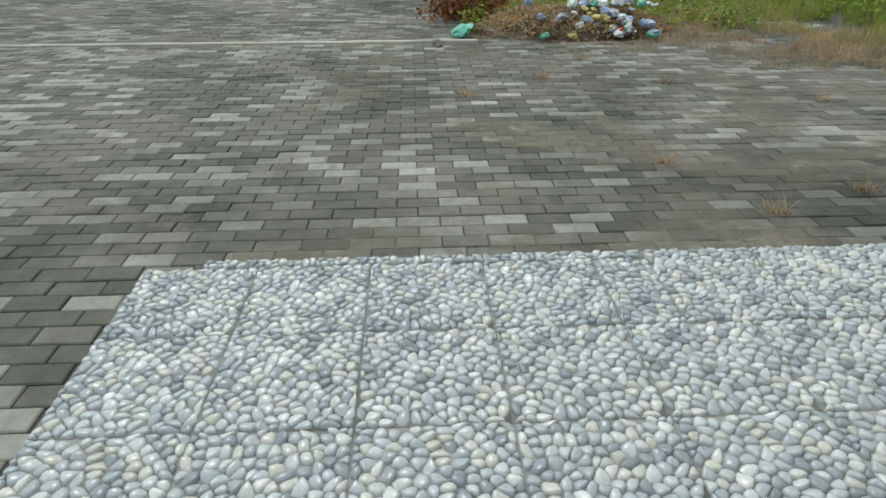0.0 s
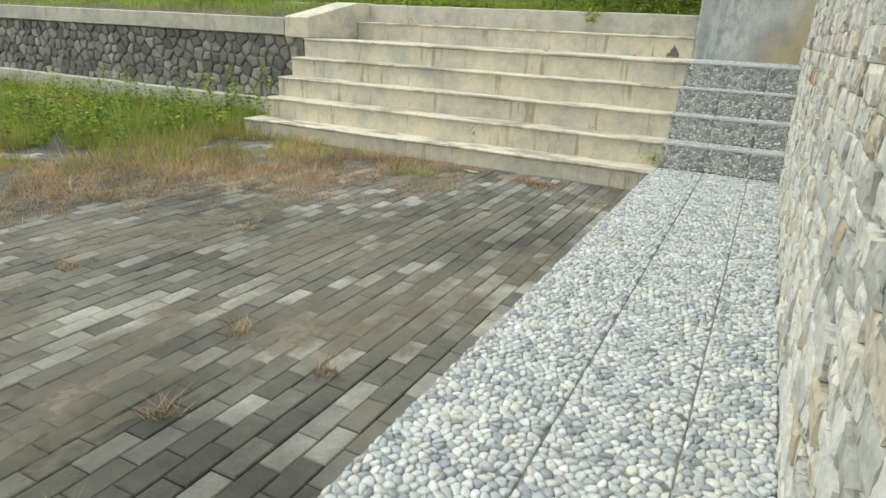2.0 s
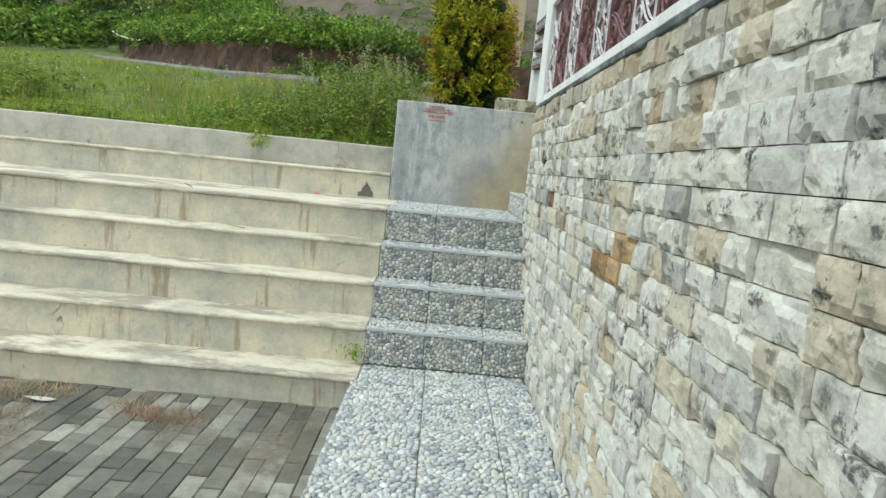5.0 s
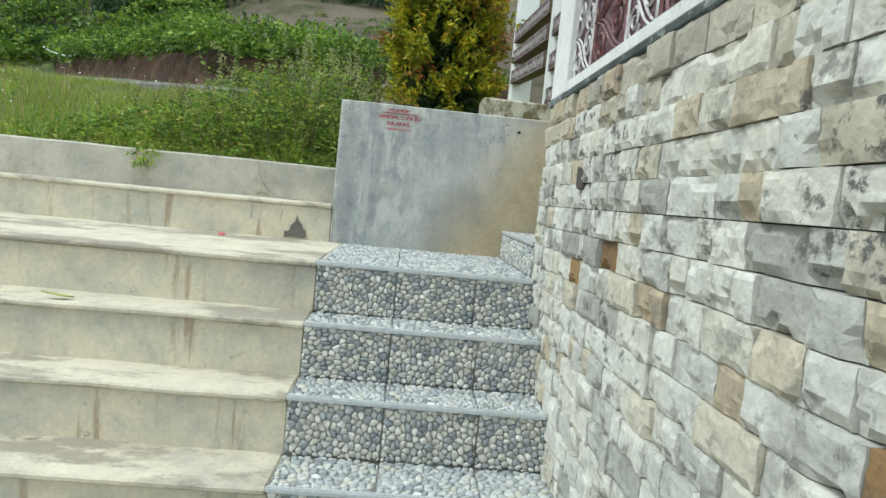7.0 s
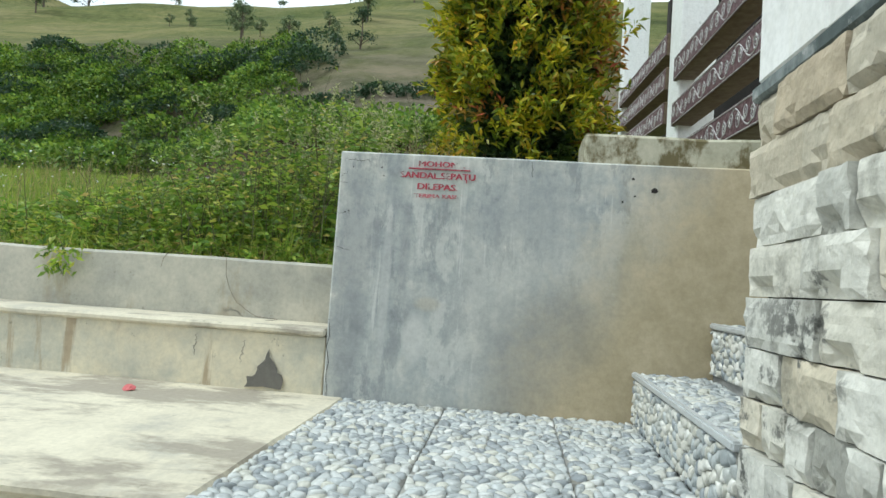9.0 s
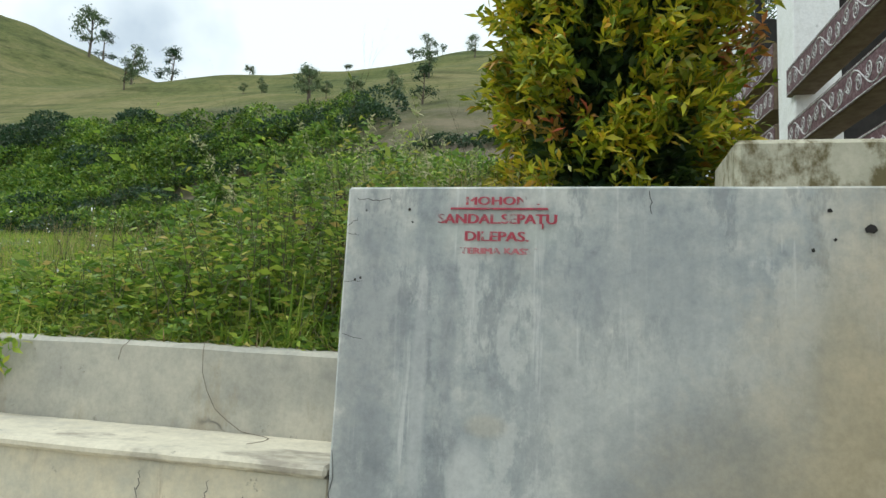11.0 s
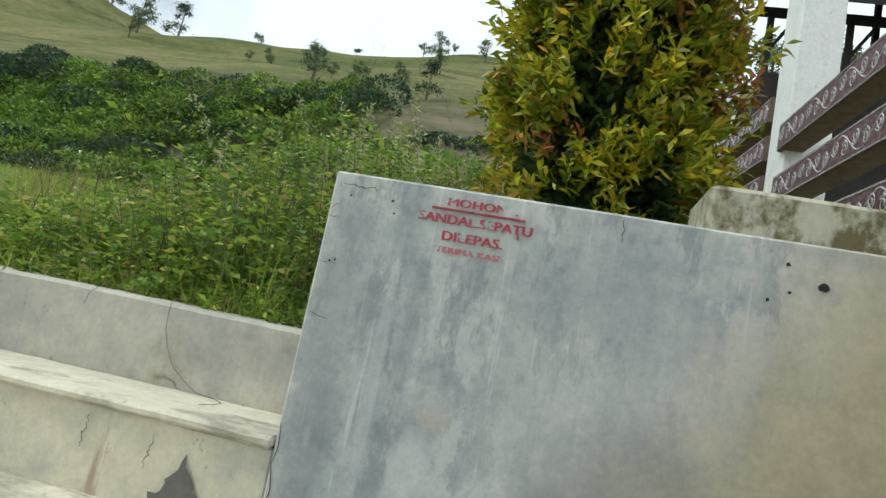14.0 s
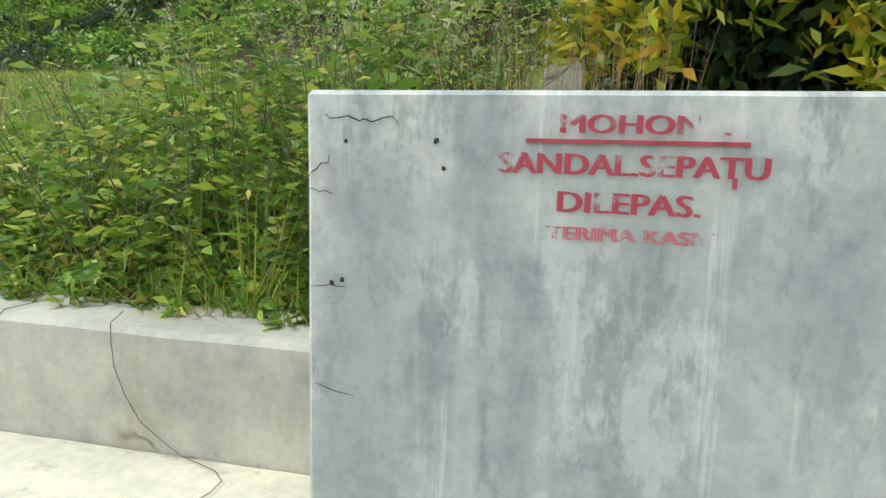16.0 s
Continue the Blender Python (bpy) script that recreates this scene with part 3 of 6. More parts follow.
def build_ground():
    us = [-400, -200, -100, -50, -25, -12, -6, -3, -1, -0.3, -0.01, 0.01, 0.3]
    us += [0.6 + 0.5 * i for i in range(46)] + [24 + 1.5 * i for i in range(70)] + [135, 160, 200, 260, 400]
    ys = [-400, -200, -100, -60, -40, -30, -20, -14, -10, -7, -5, -3.5]
    ys += [-2.5 + 0.6 * i for i in range(16)] + [7.28, 7.32] + [7.8 + 0.7 * i for i in range(30)] + [29 + 1.8 * i for i in range(45)] + [115, 140, 180, 240, 400]
    bm = bmesh.new()
    rows = []
    for y in ys:
        row = []
        for u in us:
            x = u + step_x(y) * max(0, 1 - abs(u) / 40)
            if u < 0:
                z = -0.285
                # far side of the yard falls away gently
                z -= 0.02 * max(0, y - 14) if y > 14 else 0
            else:
                z = hill(max(x, 10.2), y)
                if y > 7.3:
                    z = min(z, 1.2 + 0.22 * max(0, x - 8.7)) if x < 16 else z
                if y < 1.1 and x < 10.2:
                    z = min(z, 1.4)
            row.append(bm.verts.new((x, y, z)))
        rows.append(row)
    for a, b in zip(rows, rows[1:]):
        for i in range(len(us) - 1):
            bm.faces.new((a[i], a[i + 1], b[i + 1], b[i]))
    g = part("ground", bm, None, smooth=True)
    for m in (M_SOIL, M_HILL, M_TURF):
        g.data.materials.append(m)
    for p in g.data.polygons:
        x, y = p.center.x, p.center.y
        p.material_index = 0 if x < 9.9 else (2 if behind_bank(x, y) < 0.3 and x < 34 else 1)
    return tagged(g, "weedy soil yard rising into a dry grass hill", "ground", kind="structure")


ground = build_ground()

# ---- walkway, steps and tiers ----
FLOOR_EDGE, WALL_Y = 2.0, 0.90
NOSE_X = [7.60, 7.90, 8.19, 8.47]
RISE = 0.25
Y_LEFT = 7.15

walkway = tagged(thing("walkway", "raised walkway paved with grey pebble-relief tiles", "walkway"), kind="structure")
part("slab", joined([box(-0.95, 7.26, WALL_Y - 0.02, FLOOR_EDGE - 0.024, -0.30, -0.0085), box(7.26, 7.60, WALL_Y - 0.02, FLOOR_EDGE - 0.003, -0.30, -0.0085), box(-0.765, 7.26, FLOOR_EDGE - 0.024, FLOOR_EDGE + 0.03, -0.30, -0.0085), box(-0.95, 1.75, -1.6, WALL_Y - 0.02, -0.30, -0.0085)]), M_GROUT, walkway)

tile_cache = {}


def clip_poly(poly, px, py, nx, ny):
    out = []
    for i, (ax, ay) in enumerate(poly):
        bx, by = poly[(i + 1) % len(poly)]
        da, db = (ax - px) * nx + (ay - py) * ny, (bx - px) * nx + (by - py) * ny
        if da <= 0:
            out.append((ax, ay))
        if (da < 0) != (db < 0) and abs(da - db) > 1e-9:
            s = da / (da - db)
            out.append((ax + (bx - ax) * s, ay + (by - ay) * s))
    return out


def pebble_tile(w, h, variant, grain=0.037):
    """A ceramic tile, w by h, centred, top at z 0, with close-set pebbles in relief."""
    key = (round(w, 3), round(h, 3), variant)
    if key in tile_cache:
        return tile_cache[key]
    rng = random.Random(variant * 77 + int(w * 1000) + int(h * 13))
    turn = rng.uniform(0, math.pi)
    ca, sb = math.cos(turn), math.sin(turn)
    stretch = 1.55
    verts, faces = [], []
    t = 0.0015

    def quad_ring(x0, x1, y0, y1):
        a = len(verts)
        for z in (-0.010, -0.002):
            verts.extend([(x0, y0, z), (x1, y0, z), (x1, y1, z), (x0, y1, z)])
        faces.append((a + 4, a + 5, a + 6, a + 7))
        for i in range(4):
            j = (i + 1) % 4
            faces.append((a + i, a + j, a + 4 + j, a + 4 + i))

    quad_ring(-w / 2 + t, w / 2 - t, -h / 2 + t, h / 2 - t)
    pts = []
    r = math.hypot(w, h) / 2 + grain * 2
    gx, gy = grain * 1.30, grain * 0.74
    k = int(r / gy) + 2
    for i in range(-k, k + 1):
        for j in range(-k, k + 1):
            u = (i + 0.5 * (j % 2) + rng.uniform(-0.34, 0.34)) * gx
            v = (j + rng.uniform(-0.36, 0.36)) * gy
            swirl = 0.35 * math.sin(u * 9 + variant) * 0.06
            x, y = u * ca - (v + swirl) * sb, u * sb + (v + swirl) * ca
            pts.append((x, y))
    lim = grain * 2.6
    for (x, y) in pts:
        if abs(x) > w / 2 + 0.004 or abs(y) > h / 2 + 0.004:
            continue
        poly = [(x - lim, y - lim), (x + lim, y - lim), (x + lim, y + lim), (x - lim, y + lim)]
        for (a, b) in pts:
            dx, dy = a - x, b - y
            d2 = dx * dx + dy * dy
            if 1e-9 < d2 < (2 * lim) ** 2:
                d = math.sqrt(d2)
                poly = clip_poly(poly, x + dx * 0.5, y + dy * 0.5, dx / d, dy / d)
        for nx, ny, e in ((1, 0, w / 2 - t), (-1, 0, w / 2 - t), (0, 1, h / 2 - t), (0, -1, h / 2 - t)):
            poly = clip_poly(poly, nx * e, ny * e, nx, ny)
        if len(poly) < 3:
            continue
        cx, cy = sum(p[0] for p in poly) / len(poly), sum(p[1] for p in poly) / len(poly)
        area = 0.5 * abs(sum(poly[i][0] * poly[(i + 1) % len(poly)][1] - poly[(i + 1) % len(poly)][0] * poly[i][1] for i in range(len(poly))))
        if area < grain * grain * 0.08:
            continue
        # soften corners: midpoints join the ring
        ring = []
        for i, p in enumerate(poly):
            q = poly[(i + 1) % len(poly)]
            ring.append((p[0] * 0.72 + q[0] * 0.28, p[1] * 0.72 + q[1] * 0.28))
            if math.hypot(p[0] - q[0], p[1] - q[1]) > grain * 0.4:
                ring.append((p[0] * 0.28 + q[0] * 0.72, p[1] * 0.28 + q[1] * 0.72))
        top = rng.uniform(0.0055, 0.0095)
        tx, ty = rng.uniform(-0.30, 0.30), rng.uniform(-0.30, 0.30)
        a, k2 = len(verts), len(ring)
        for s, z in ((0.972, -0.002), (0.87, top * 0.62), (0.54, top)):
            for (p, q) in ring:
                dx, dy = (p - cx) * s, (q - cy) * s
                verts.append((cx + dx, cy + dy, z + (dx * tx + dy * ty if z > 0 else 0)))
        for lev in (0, 1):
            for i in range(k2):
                j = (i + 1) % k2
                faces.append((a + lev * k2 + i, a + lev * k2 + j, a + (lev + 1) * k2 + j, a + (lev + 1) * k2 + i))
        faces.append(tuple(a + 2 * k2 + i for i in range(k2)))
    me = raw_mesh("tile", verts, faces)
    me.polygons.foreach_set("use_smooth", [True] * len(me.polygons))
    me.polygons.foreach_set("material_index", [0] * 5 + [1] * (len(me.polygons) - 5))
    me.materials.append(M_TILE_BASE)
    tile_cache[key] = me
    return me


def lay_tile(parent, w, h, variant, m, mat, name="tile"):
    me = pebble_tile(w, h, variant, 0.030 if mat is M_PEBBLE_RISER else 0.034)
    if len(me.materials) == 1:
        me.materials.append(mat)
    elif me.materials[1] is not mat:
        me = me.copy()
        me.materials[1] = mat
    ob = place(name, me, mat, parent)
    ob.matrix_basis = m
    return ob


def lay_steps():
    """Tile faces on walkway, flight and landing."""
    rng = random.Random(5)
    x0, x1 = -0.95, 7.585
    rows = [(1.982, 2.036), (1.575, 1.978), (1.575, 2.036), (1.175, 1.575), (WALL_Y, 1.175)]
    extra = [(0.5, 0.9), (0.1, 0.5), (-0.3, 0.1)]
    for lo, hi in rows + extra:
        x = -0.77 if lo > 1.9 else (0.83 if hi - lo > 0.45 else -0.97)
        end = 0.83 if hi in (2.036, 1.978) and hi - lo < 0.45 else (7.26 if hi > 2.02 else x1)
        while x < (end if lo >= WALL_Y - 0.01 else 1.6) - 0.02:
            e = min(x + 0.4, end)
            lay_tile(walkway, e - x, hi - lo, rng.randrange(4), pose((x + e) / 2, (lo + hi) / 2, -0.004), M_PEBBLE)
            x = e
    lay_tile(walkway, 0.325, 0.425, 1, pose(7.4225, 1.787, -0.004), M_PEBBLE)
    stair = tagged(thing("stair", "four concrete steps faced with pebble-relief tiles", "stairs"), kind="structure")
    cols = [(1.6, FLOOR_EDGE), (1.2, 1.6), (WALL_Y, 1.2)]
    for i, nx in enumerate(NOSE_X):
        back = NOSE_X[i + 1] if i < 3 else PANEL_X
        z1 = RISE * (i + 1)
        part("step", box(nx + 0.012, back + 0.012 if i < 3 else PANEL_X + 0.05, WALL_Y - 0.3, FLOOR_EDGE - 0.004, z1 - RISE - 0.3, z1 - 0.0085), M_GROUT, stair)
        for lo, hi in cols:
            lay_tile(stair, RISE - 0.012, hi - lo, rng.randrange(4), Matrix.Translation((nx + 0.004, (lo + hi) / 2, z1 - RISE / 2 - 0.006)) @ Matrix(((0, 0, -1, 0), (0, -1, 0, 0), (-1, 0, 0, 0), (0, 0, 0, 1))), M_PEBBLE_RISER)
            if i < 3:
                lay_tile(stair, back - nx - 0.02, hi - lo, rng.randrange(4), pose((nx + back) / 2 + 0.012, (lo + hi) / 2, z1 - 0.004), M_PEBBLE)
            else:
                xs = [nx + 0.014, nx + 0.40, nx + 0.80, PANEL_X]
                for a, b in zip(xs, xs[1:]):
                    lay_tile(stair, b - a, hi - lo, rng.randrange(4), pose((a + b) / 2, (lo + hi) / 2, z1 - 0.004), M_PEBBLE)
        part("nosing", box(nx - 0.010, nx + 0.014, WALL_Y + 0.012, FLOOR_EDGE + 0.006, z1 - 0.016, z1 + 0.007, 0.005, 2), M_NOSE, stair, "pale metal-grey nosing strip")
    return stair


stair = lay_steps()


def build_tiers():
    tiers = tagged(thing("seating_tiers", "weathered cream concrete seating tiers with worn edges", "concrete tiers"), kind="structure")
    fronts = [7.27] + NOSE_X + [PANEL_X]
    tops = [0.0, 0.25, 0.50, 0.75, 1.0, 1.255]
    for i, (fx, zt) in enumerate(zip(fronts, tops)):
        back = fronts[i + 1] + 0.35 if i < 5 else 10.02
        z0 = tops[i - 1] - 0.2 if i else -0.30
        ya, yb = (FLOOR_EDGE, Y_LEFT + 0.05 * (i == 0)) if i < 5 else (2.09, Y_LEFT - 0.1)
        body = rough_box(fx + 0.012, back, ya + 0.001, yb, z0, zt - 0.028, 0.16, 0.003, 0.004, i * 3.1)
        part("tier", body, M_TIER, tiers)
        top = rough_box(fx - 0.006, (fronts[i + 1] + 0.03 if i < 5 else 10.0), ya + 0.002, yb + 0.004, zt - 0.030, zt, 0.07, 0.0045, 0.009, i * 7.7)
        part("tread", top, M_TREAD, tiers)
    return tiers


tiers = build_tiers()

kerb = tagged(part("kerb", rough_box(10.0, 10.21, 2.0, 9.0, 0.9, 1.52, 0.18, 0.005, 0.012, 2.0), M_KERB), "pale concrete kerb behind the top bench", "kerb", kind="structure")
cheek_bm = rough_box(8.46, 10.3, Y_LEFT - 0.09, Y_LEFT + 0.33, 1.0, 1.53, 0.2, 0.004, 0.012, 4.0)
for v in cheek_bm.verts:
    if v.co.z > 1.05:
        v.co.z = 1.0 + (v.co.z - 1.0) * (1 - 0.48 * max(0, 1 - (v.co.x - 8.46) / 1.25))
cheek = tagged(part("cheek_wall", cheek_bm, M_TIER), "low concrete cheek wall closing the tiers", "low wall", kind="structure")


def build_panel():
    wall = tagged(thing("wall_panel", "grey rendered wall with a faded red stencilled notice", "wall"), kind="structure")
    part("render", rough_box(PANEL_X, 9.80, -0.4, 2.085, 0.7, 1.968, 0.14, 0.0022, 0.006, 9.0), M_PANEL, wall)
    return wall


panel_wall = build_panel()
stub = tagged(part("wall_stub", rough_box(9.70, 9.98, -0.5, 1.13, 1.2, 2.09, 0.14, 0.006, 0.012, 1.4), M_STUB), "stained cream concrete plinth behind the panel wall", "plinth", kind="structure")


def build_side_steps():
    st = tagged(thing("side_stair", "tiled steps rising beside the stone wall", "stairs"), kind="structure")
    for i, (y, z) in enumerate(((0.91, 1.185), (0.64, 1.385), (0.36, 1.585), (0.08, 1.785))):
        part("step", box(8.5, PANEL_X, y - 0.34, y - 0.012, z - 0.45, z - 0.0085), M_GROUT, st)
        for a, b in ((8.585, 8.90), (8.90, 9.30), (9.30, PANEL_X)):
            lay_tile(st, b - a, 0.25, i, pose((a + b) / 2, y - 0.14, z - 0.004), M_PEBBLE)
            lay_tile(st, b - a, 0.165, i + 1, pose((a + b) / 2, y - 0.004, z - 0.10, -90, 0, 0), M_PEBBLE_RISER)
        part("nosing", box(8.585, PANEL_X, y - 0.014, y + 0.009, z - 0.016, z + 0.006, 0.005, 2), M_NOSE, st, "pale grey rounded nosing")
    return st


side_stair = build_side_steps()

# ---- stone-clad wall ----
WALL_X0, WALL_X1, WALL_TOP = 1.60, 8.575, 1.88
wall_core = tagged(part("wall_stone", box(WALL_X0 + 0.02, WALL_X1 - 0.02, 0.30, WALL_Y - 0.028, -0.3, WALL_TOP - 0.004), M_JOINT), "terrace wall clad in pale split limestone courses", "wall", kind="structure")
terrace = tagged(part("terrace_floor", box(WALL_X0, 8.5, -4.5, 0.30, 1.6, WALL_TOP - 0.03), M_KERB), "plain concrete terrace behind the stone wall", "floor", kind="structure")
tagged(part("wall_back", box(WALL_X0, 8.4, -4.7, -4.5, -0.3, 4.6), M_TAN), "plain tan building wall behind the terrace", "wall", kind="structure")
tagged(part("wall_end", box(WALL_X0, WALL_X0 + 0.2, -4.5, 0.28, -0.3, WALL_TOP - 0.04), M_TAN), "plain end wall of the terrace", "wall", kind="structure")


def split_stone(length, height, seed):
    """One split-faced block: x along the wall, z up, face towards +y; shell-shaped bites out of its lower arris."""
    rng = random.Random(seed)
    nu, nv = (10 if length > 0.13 else 7), 5
    tilt_u, tilt_v, deep = rng.uniform(-0.07, 0.07), rng.uniform(-0.08, 0.10), rng.uniform(0.016, 0.028)
    chips = []
    for _ in range(rng.choice((1, 2, 2, 3, 3))):
        low = rng.random() < 0.82
        chips.append((rng.uniform(-0.5, 0.5) * length, (-0.55 if low else 0.55) * height, rng.uniform(0.018, 0.06), rng.uniform(0.02, 0.05), rng.uniform(0.008, 0.02)))
    g = 0.0016
    us = [-length / 2 + g] + sorted(-length / 2 + length * (i + rng.uniform(-0.28, 0.28)) / nu for i in range(1, nu)) + [length / 2 - g]
    vs = [-height / 2 + g] + [-height / 2 + height * (j + rng.uniform(-0.22, 0.22)) / nv for j in range(1, nv)] + [height / 2 - g]
    verts, faces = [], []
    for j, v in enumerate(vs):
        for i, u in enumerate(us):
            d = deep + tilt_u * u + tilt_v * v + 0.0035 * noise.noise(Vector((u * 24 + seed, v * 24, seed * 0.37))) + rng.uniform(-0.0012, 0.0012)
            for cu, cv, ru, rv, cut in chips:
                q = ((u - cu) / ru) ** 2 + ((v - cv) / rv) ** 2
                if q < 1:
                    d -= cut * min(1, (1 - q) * 3.2)
            if i in (0, nu) or j in (0, nv):
                d = min(d, deep * rng.uniform(0.72, 1.0))
            jx = 0 if i in (0, nu) else rng.uniform(-0.003, 0.003)
            verts.append((u + jx, max(d, -0.008), v))
    w = nu + 1
    for j in range(nv):
        for i in range(nu):
            a = j * w + i
            if rng.random() < 0.5:
                faces += [(a, a + w, a + w + 1), (a, a + w + 1, a + 1)]
            else:
                faces += [(a, a + w, a + 1), (a + 1, a + w, a + w + 1)]
    ring = [i for i in range(w)] + [j * w + nu for j in range(1, nv + 1)] + [nv * w + i for i in range(nu - 1, -1, -1)] + [j * w for j in range(nv - 1, 0, -1)]
    base = len(verts)
    for k in ring:
        x, _, z = verts[k]
        verts.append((x, -0.03, z))
    for i in range(len(ring)):
        j = (i + 1) % len(ring)
        faces.append((ring[i], ring[j], base + j, base + i))
    return verts, faces


RUSTY = [(5.96, 1.04), (5.79, 1.04), (5.75, 1.15), (7.35, 1.24), (7.85, 1.12)]
TANNED = [(6.12, 1.32), (6.1, 1.52), (6.26, 1.51), (4.54, 0.85), (3.12, 1.43)]


def clad_wall():
    rng = random.Random(21)
    courses = 19
    hgt = WALL_TOP / courses
    pool = {}
    lone = 0
    far = {"pale": ([], []), "tan": ([], []), "rusty": ([], [])}
    lone_mat = {"pale": M_STONE, "tan": M_STONE_TAN, "rusty": M_STONE_RUST}
    for c in range(courses):
        x = WALL_X0 - rng.uniform(0, 0.1)
        z = (c + 0.5) * hgt
        while x < WALL_X1 - 0.03:
            step = rng.choice((0.08, 0.10, 0.12, 0.14, 0.16, 0.18, 0.21, 0.25))
            e = x + step
            if e > WALL_X1 - 0.07:
                e = WALL_X1
            s = max(x, WALL_X0)
            ln = e - s
            key = (round(ln, 2), rng.randrange(5))
            if key not in pool:
                pool[key] = split_stone(ln, hgt, 100 + len(pool))
            vs, fs = pool[key]
            proud = rng.uniform(-0.009, 0.009)
            sort = "tan" if rng.random() < (0.85 if c == courses - 1 else 0.4 if c == courses - 2 else 0.05 if c > courses - 5 else 0.0) else "pale"
            if any(s <= rx < e and abs(rz - z) < hgt / 2 for rx, rz in RUSTY):
                sort = "rusty"
            elif any(s <= rx < e and abs(rz - z) < hgt / 2 for rx, rz in TANNED):
                sort = "tan"
            at = ((s + e) / 2, WALL_Y - 0.014 + proud, z)
            if z > 0.5 and s > 3.3 and lone < 300 and abs(ln - round(ln, 2)) < 0.006:
                mk = ("me", sort, key)
                if mk not in pool:
                    pool[mk] = raw_mesh("stone", vs, fs)
                ob = place("stone", pool[mk], lone_mat[sort], wall_core)
                ob.location = at
                lone += 1
            else:
                far_v, far_f = far[sort]
                b = len(far_v)
                far_v += [(at[0] + p[0], at[1] + p[1], at[2] + p[2]) for p in vs]
                far_f += [tuple(i + b for i in f) for f in fs]
            x = e
    for sort, mat in (("pale", M_STONE_FIELD), ("tan", M_STONE_TAN_FIELD), ("rusty", M_STONE_RUST)):
        if far[sort][0]:
            rest = place("stonework", raw_mesh("stonework", *far[sort]), mat, wall_core, "" if sort == "pale" else sort + " stones")
            rest["kind"] = "stuff"
    bm = box(-0.045, 0.045, -0.03, 0.012, -0.043, 0.043, 0.004)
    for v in bm.verts:
        v.co.z += 0.012 * math.sin(v.co.x * 40 + 1) * (v.co.z > 0)
    plug = part("dark_plug", bm, M_TRIM_DARK, wall_core, "smooth dark brown plug stone")
    plug.location = (7.810, WALL_Y + 0.002, 1.503)


def scroll_strip(pts, width, lift):
    """Flat ribbon along points in the plane (u, v); returns quads as (u, v, w)."""
    verts, faces = [], []
    for i, (u, v) in enumerate(pts):
        a, b = pts[max(i - 1, 0)], pts[min(i + 1, len(pts) - 1)]
        dx, dy = b[0] - a[0], b[1] - a[1]
        d = math.hypot(dx, dy) or 1
        nx, ny = -dy / d * width / 2, dx / d * width / 2
        verts += [(u + nx, v + ny, lift * 0.4), (u, v, lift), (u - nx, v - ny, lift * 0.4)]
    for i in range(len(pts) - 1):
        a = i * 3
        faces += [(a, a + 3, a + 4, a + 1), (a + 1, a + 4, a + 5, a + 2)]
    return verts, faces


def scroll_band(length, height, width, lift, pitch):
    """A running vine of alternating spirals inside a band length by height, from (0, 0)."""
    verts, faces = [], []

    def add(pts):
        v, f = scroll_strip(pts, width, lift)
        b = len(verts)
        verts.extend(v)
        faces.extend([tuple(i + b for i in q) for q in f])

    k = max(1, int(length / pitch))
    p = length / k
    add([(i * length / (k * 10), height * (0.5 + 0.36 * math.sin(i * math.pi / 5 * 0.5))) for i in range(k * 10 + 1)])
    for i in range(k * 2):
        cx = (i + 0.5) * p / 2
        up = 1 if i % 2 == 0 else -1
        cy = height * (0.5 - 0.10 * up)
        r0 = min(height * 0.30, p * 0.2)
        add([(cx + r0 * (1 - 0.82 * s / 22) * math.cos(0.6 + s * 0.48) * 0.9, cy + up * r0 * (1 - 0.82 * s / 22) * math.sin(0.6 + s * 0.48)) for s in range(23)])
        add([(cx + p * 0.10 + r0 * 0.6 * math.cos(2.4 + s * 0.3), cy + up * (height * 0.22 + r0 * 0.35 * math.sin(2.4 + s * 0.3))) for s in range(9)])
    e = height * 0.035
    add([(0, e), (length, e)])
    add([(0, height - e), (length, height - e)])
    return verts, faces


def spiral_column(width, height, line=0.013):
    """An upright panel of paired double-lined S-scrolls inside width by height, from (0, 0)."""
    verts, faces = [], []

    def add(pts, w=line):
        v, f = scroll_strip(pts, w, 0.012)
        b = len(verts)
        verts.extend(v)
        faces.extend([tuple(i + b for i in q) for q in f])

    rows = 3
    cell = height / rows
    for r in range(rows):
        flip = 1 if r % 2 == 0 else -1
        for side in (-1, 1):
            cx, cy = width * (0.5 + 0.24 * side * flip), (r + 0.5 + 0.16 * side) * cell
            r0 = min(width * 0.23, cell * 0.42)
            add([(cx + r0 * (1 - 0.85 * k / 26) * math.cos(side * (0.4 + k * 0.42)), cy + r0 * (1 - 0.85 * k / 26) * math.sin(side * (0.4 + k * 0.42))) for k in range(27)])
        a, b = (0.04, 0.96) if flip > 0 else (0.96, 0.04)
        for gap in (-0.022, 0.022):
            add([(width * (a + (b - a) * k / 14) + gap, cell * (r + 1 - k / 14 + 0.10 * math.sin(k * 6.2832 / 14))) for k in range(15)], line * 0.8)
    add([(0.006, 0), (0.006, height)])
    add([(width - 0.006, 0), (width - 0.006, height)])
    return verts, faces


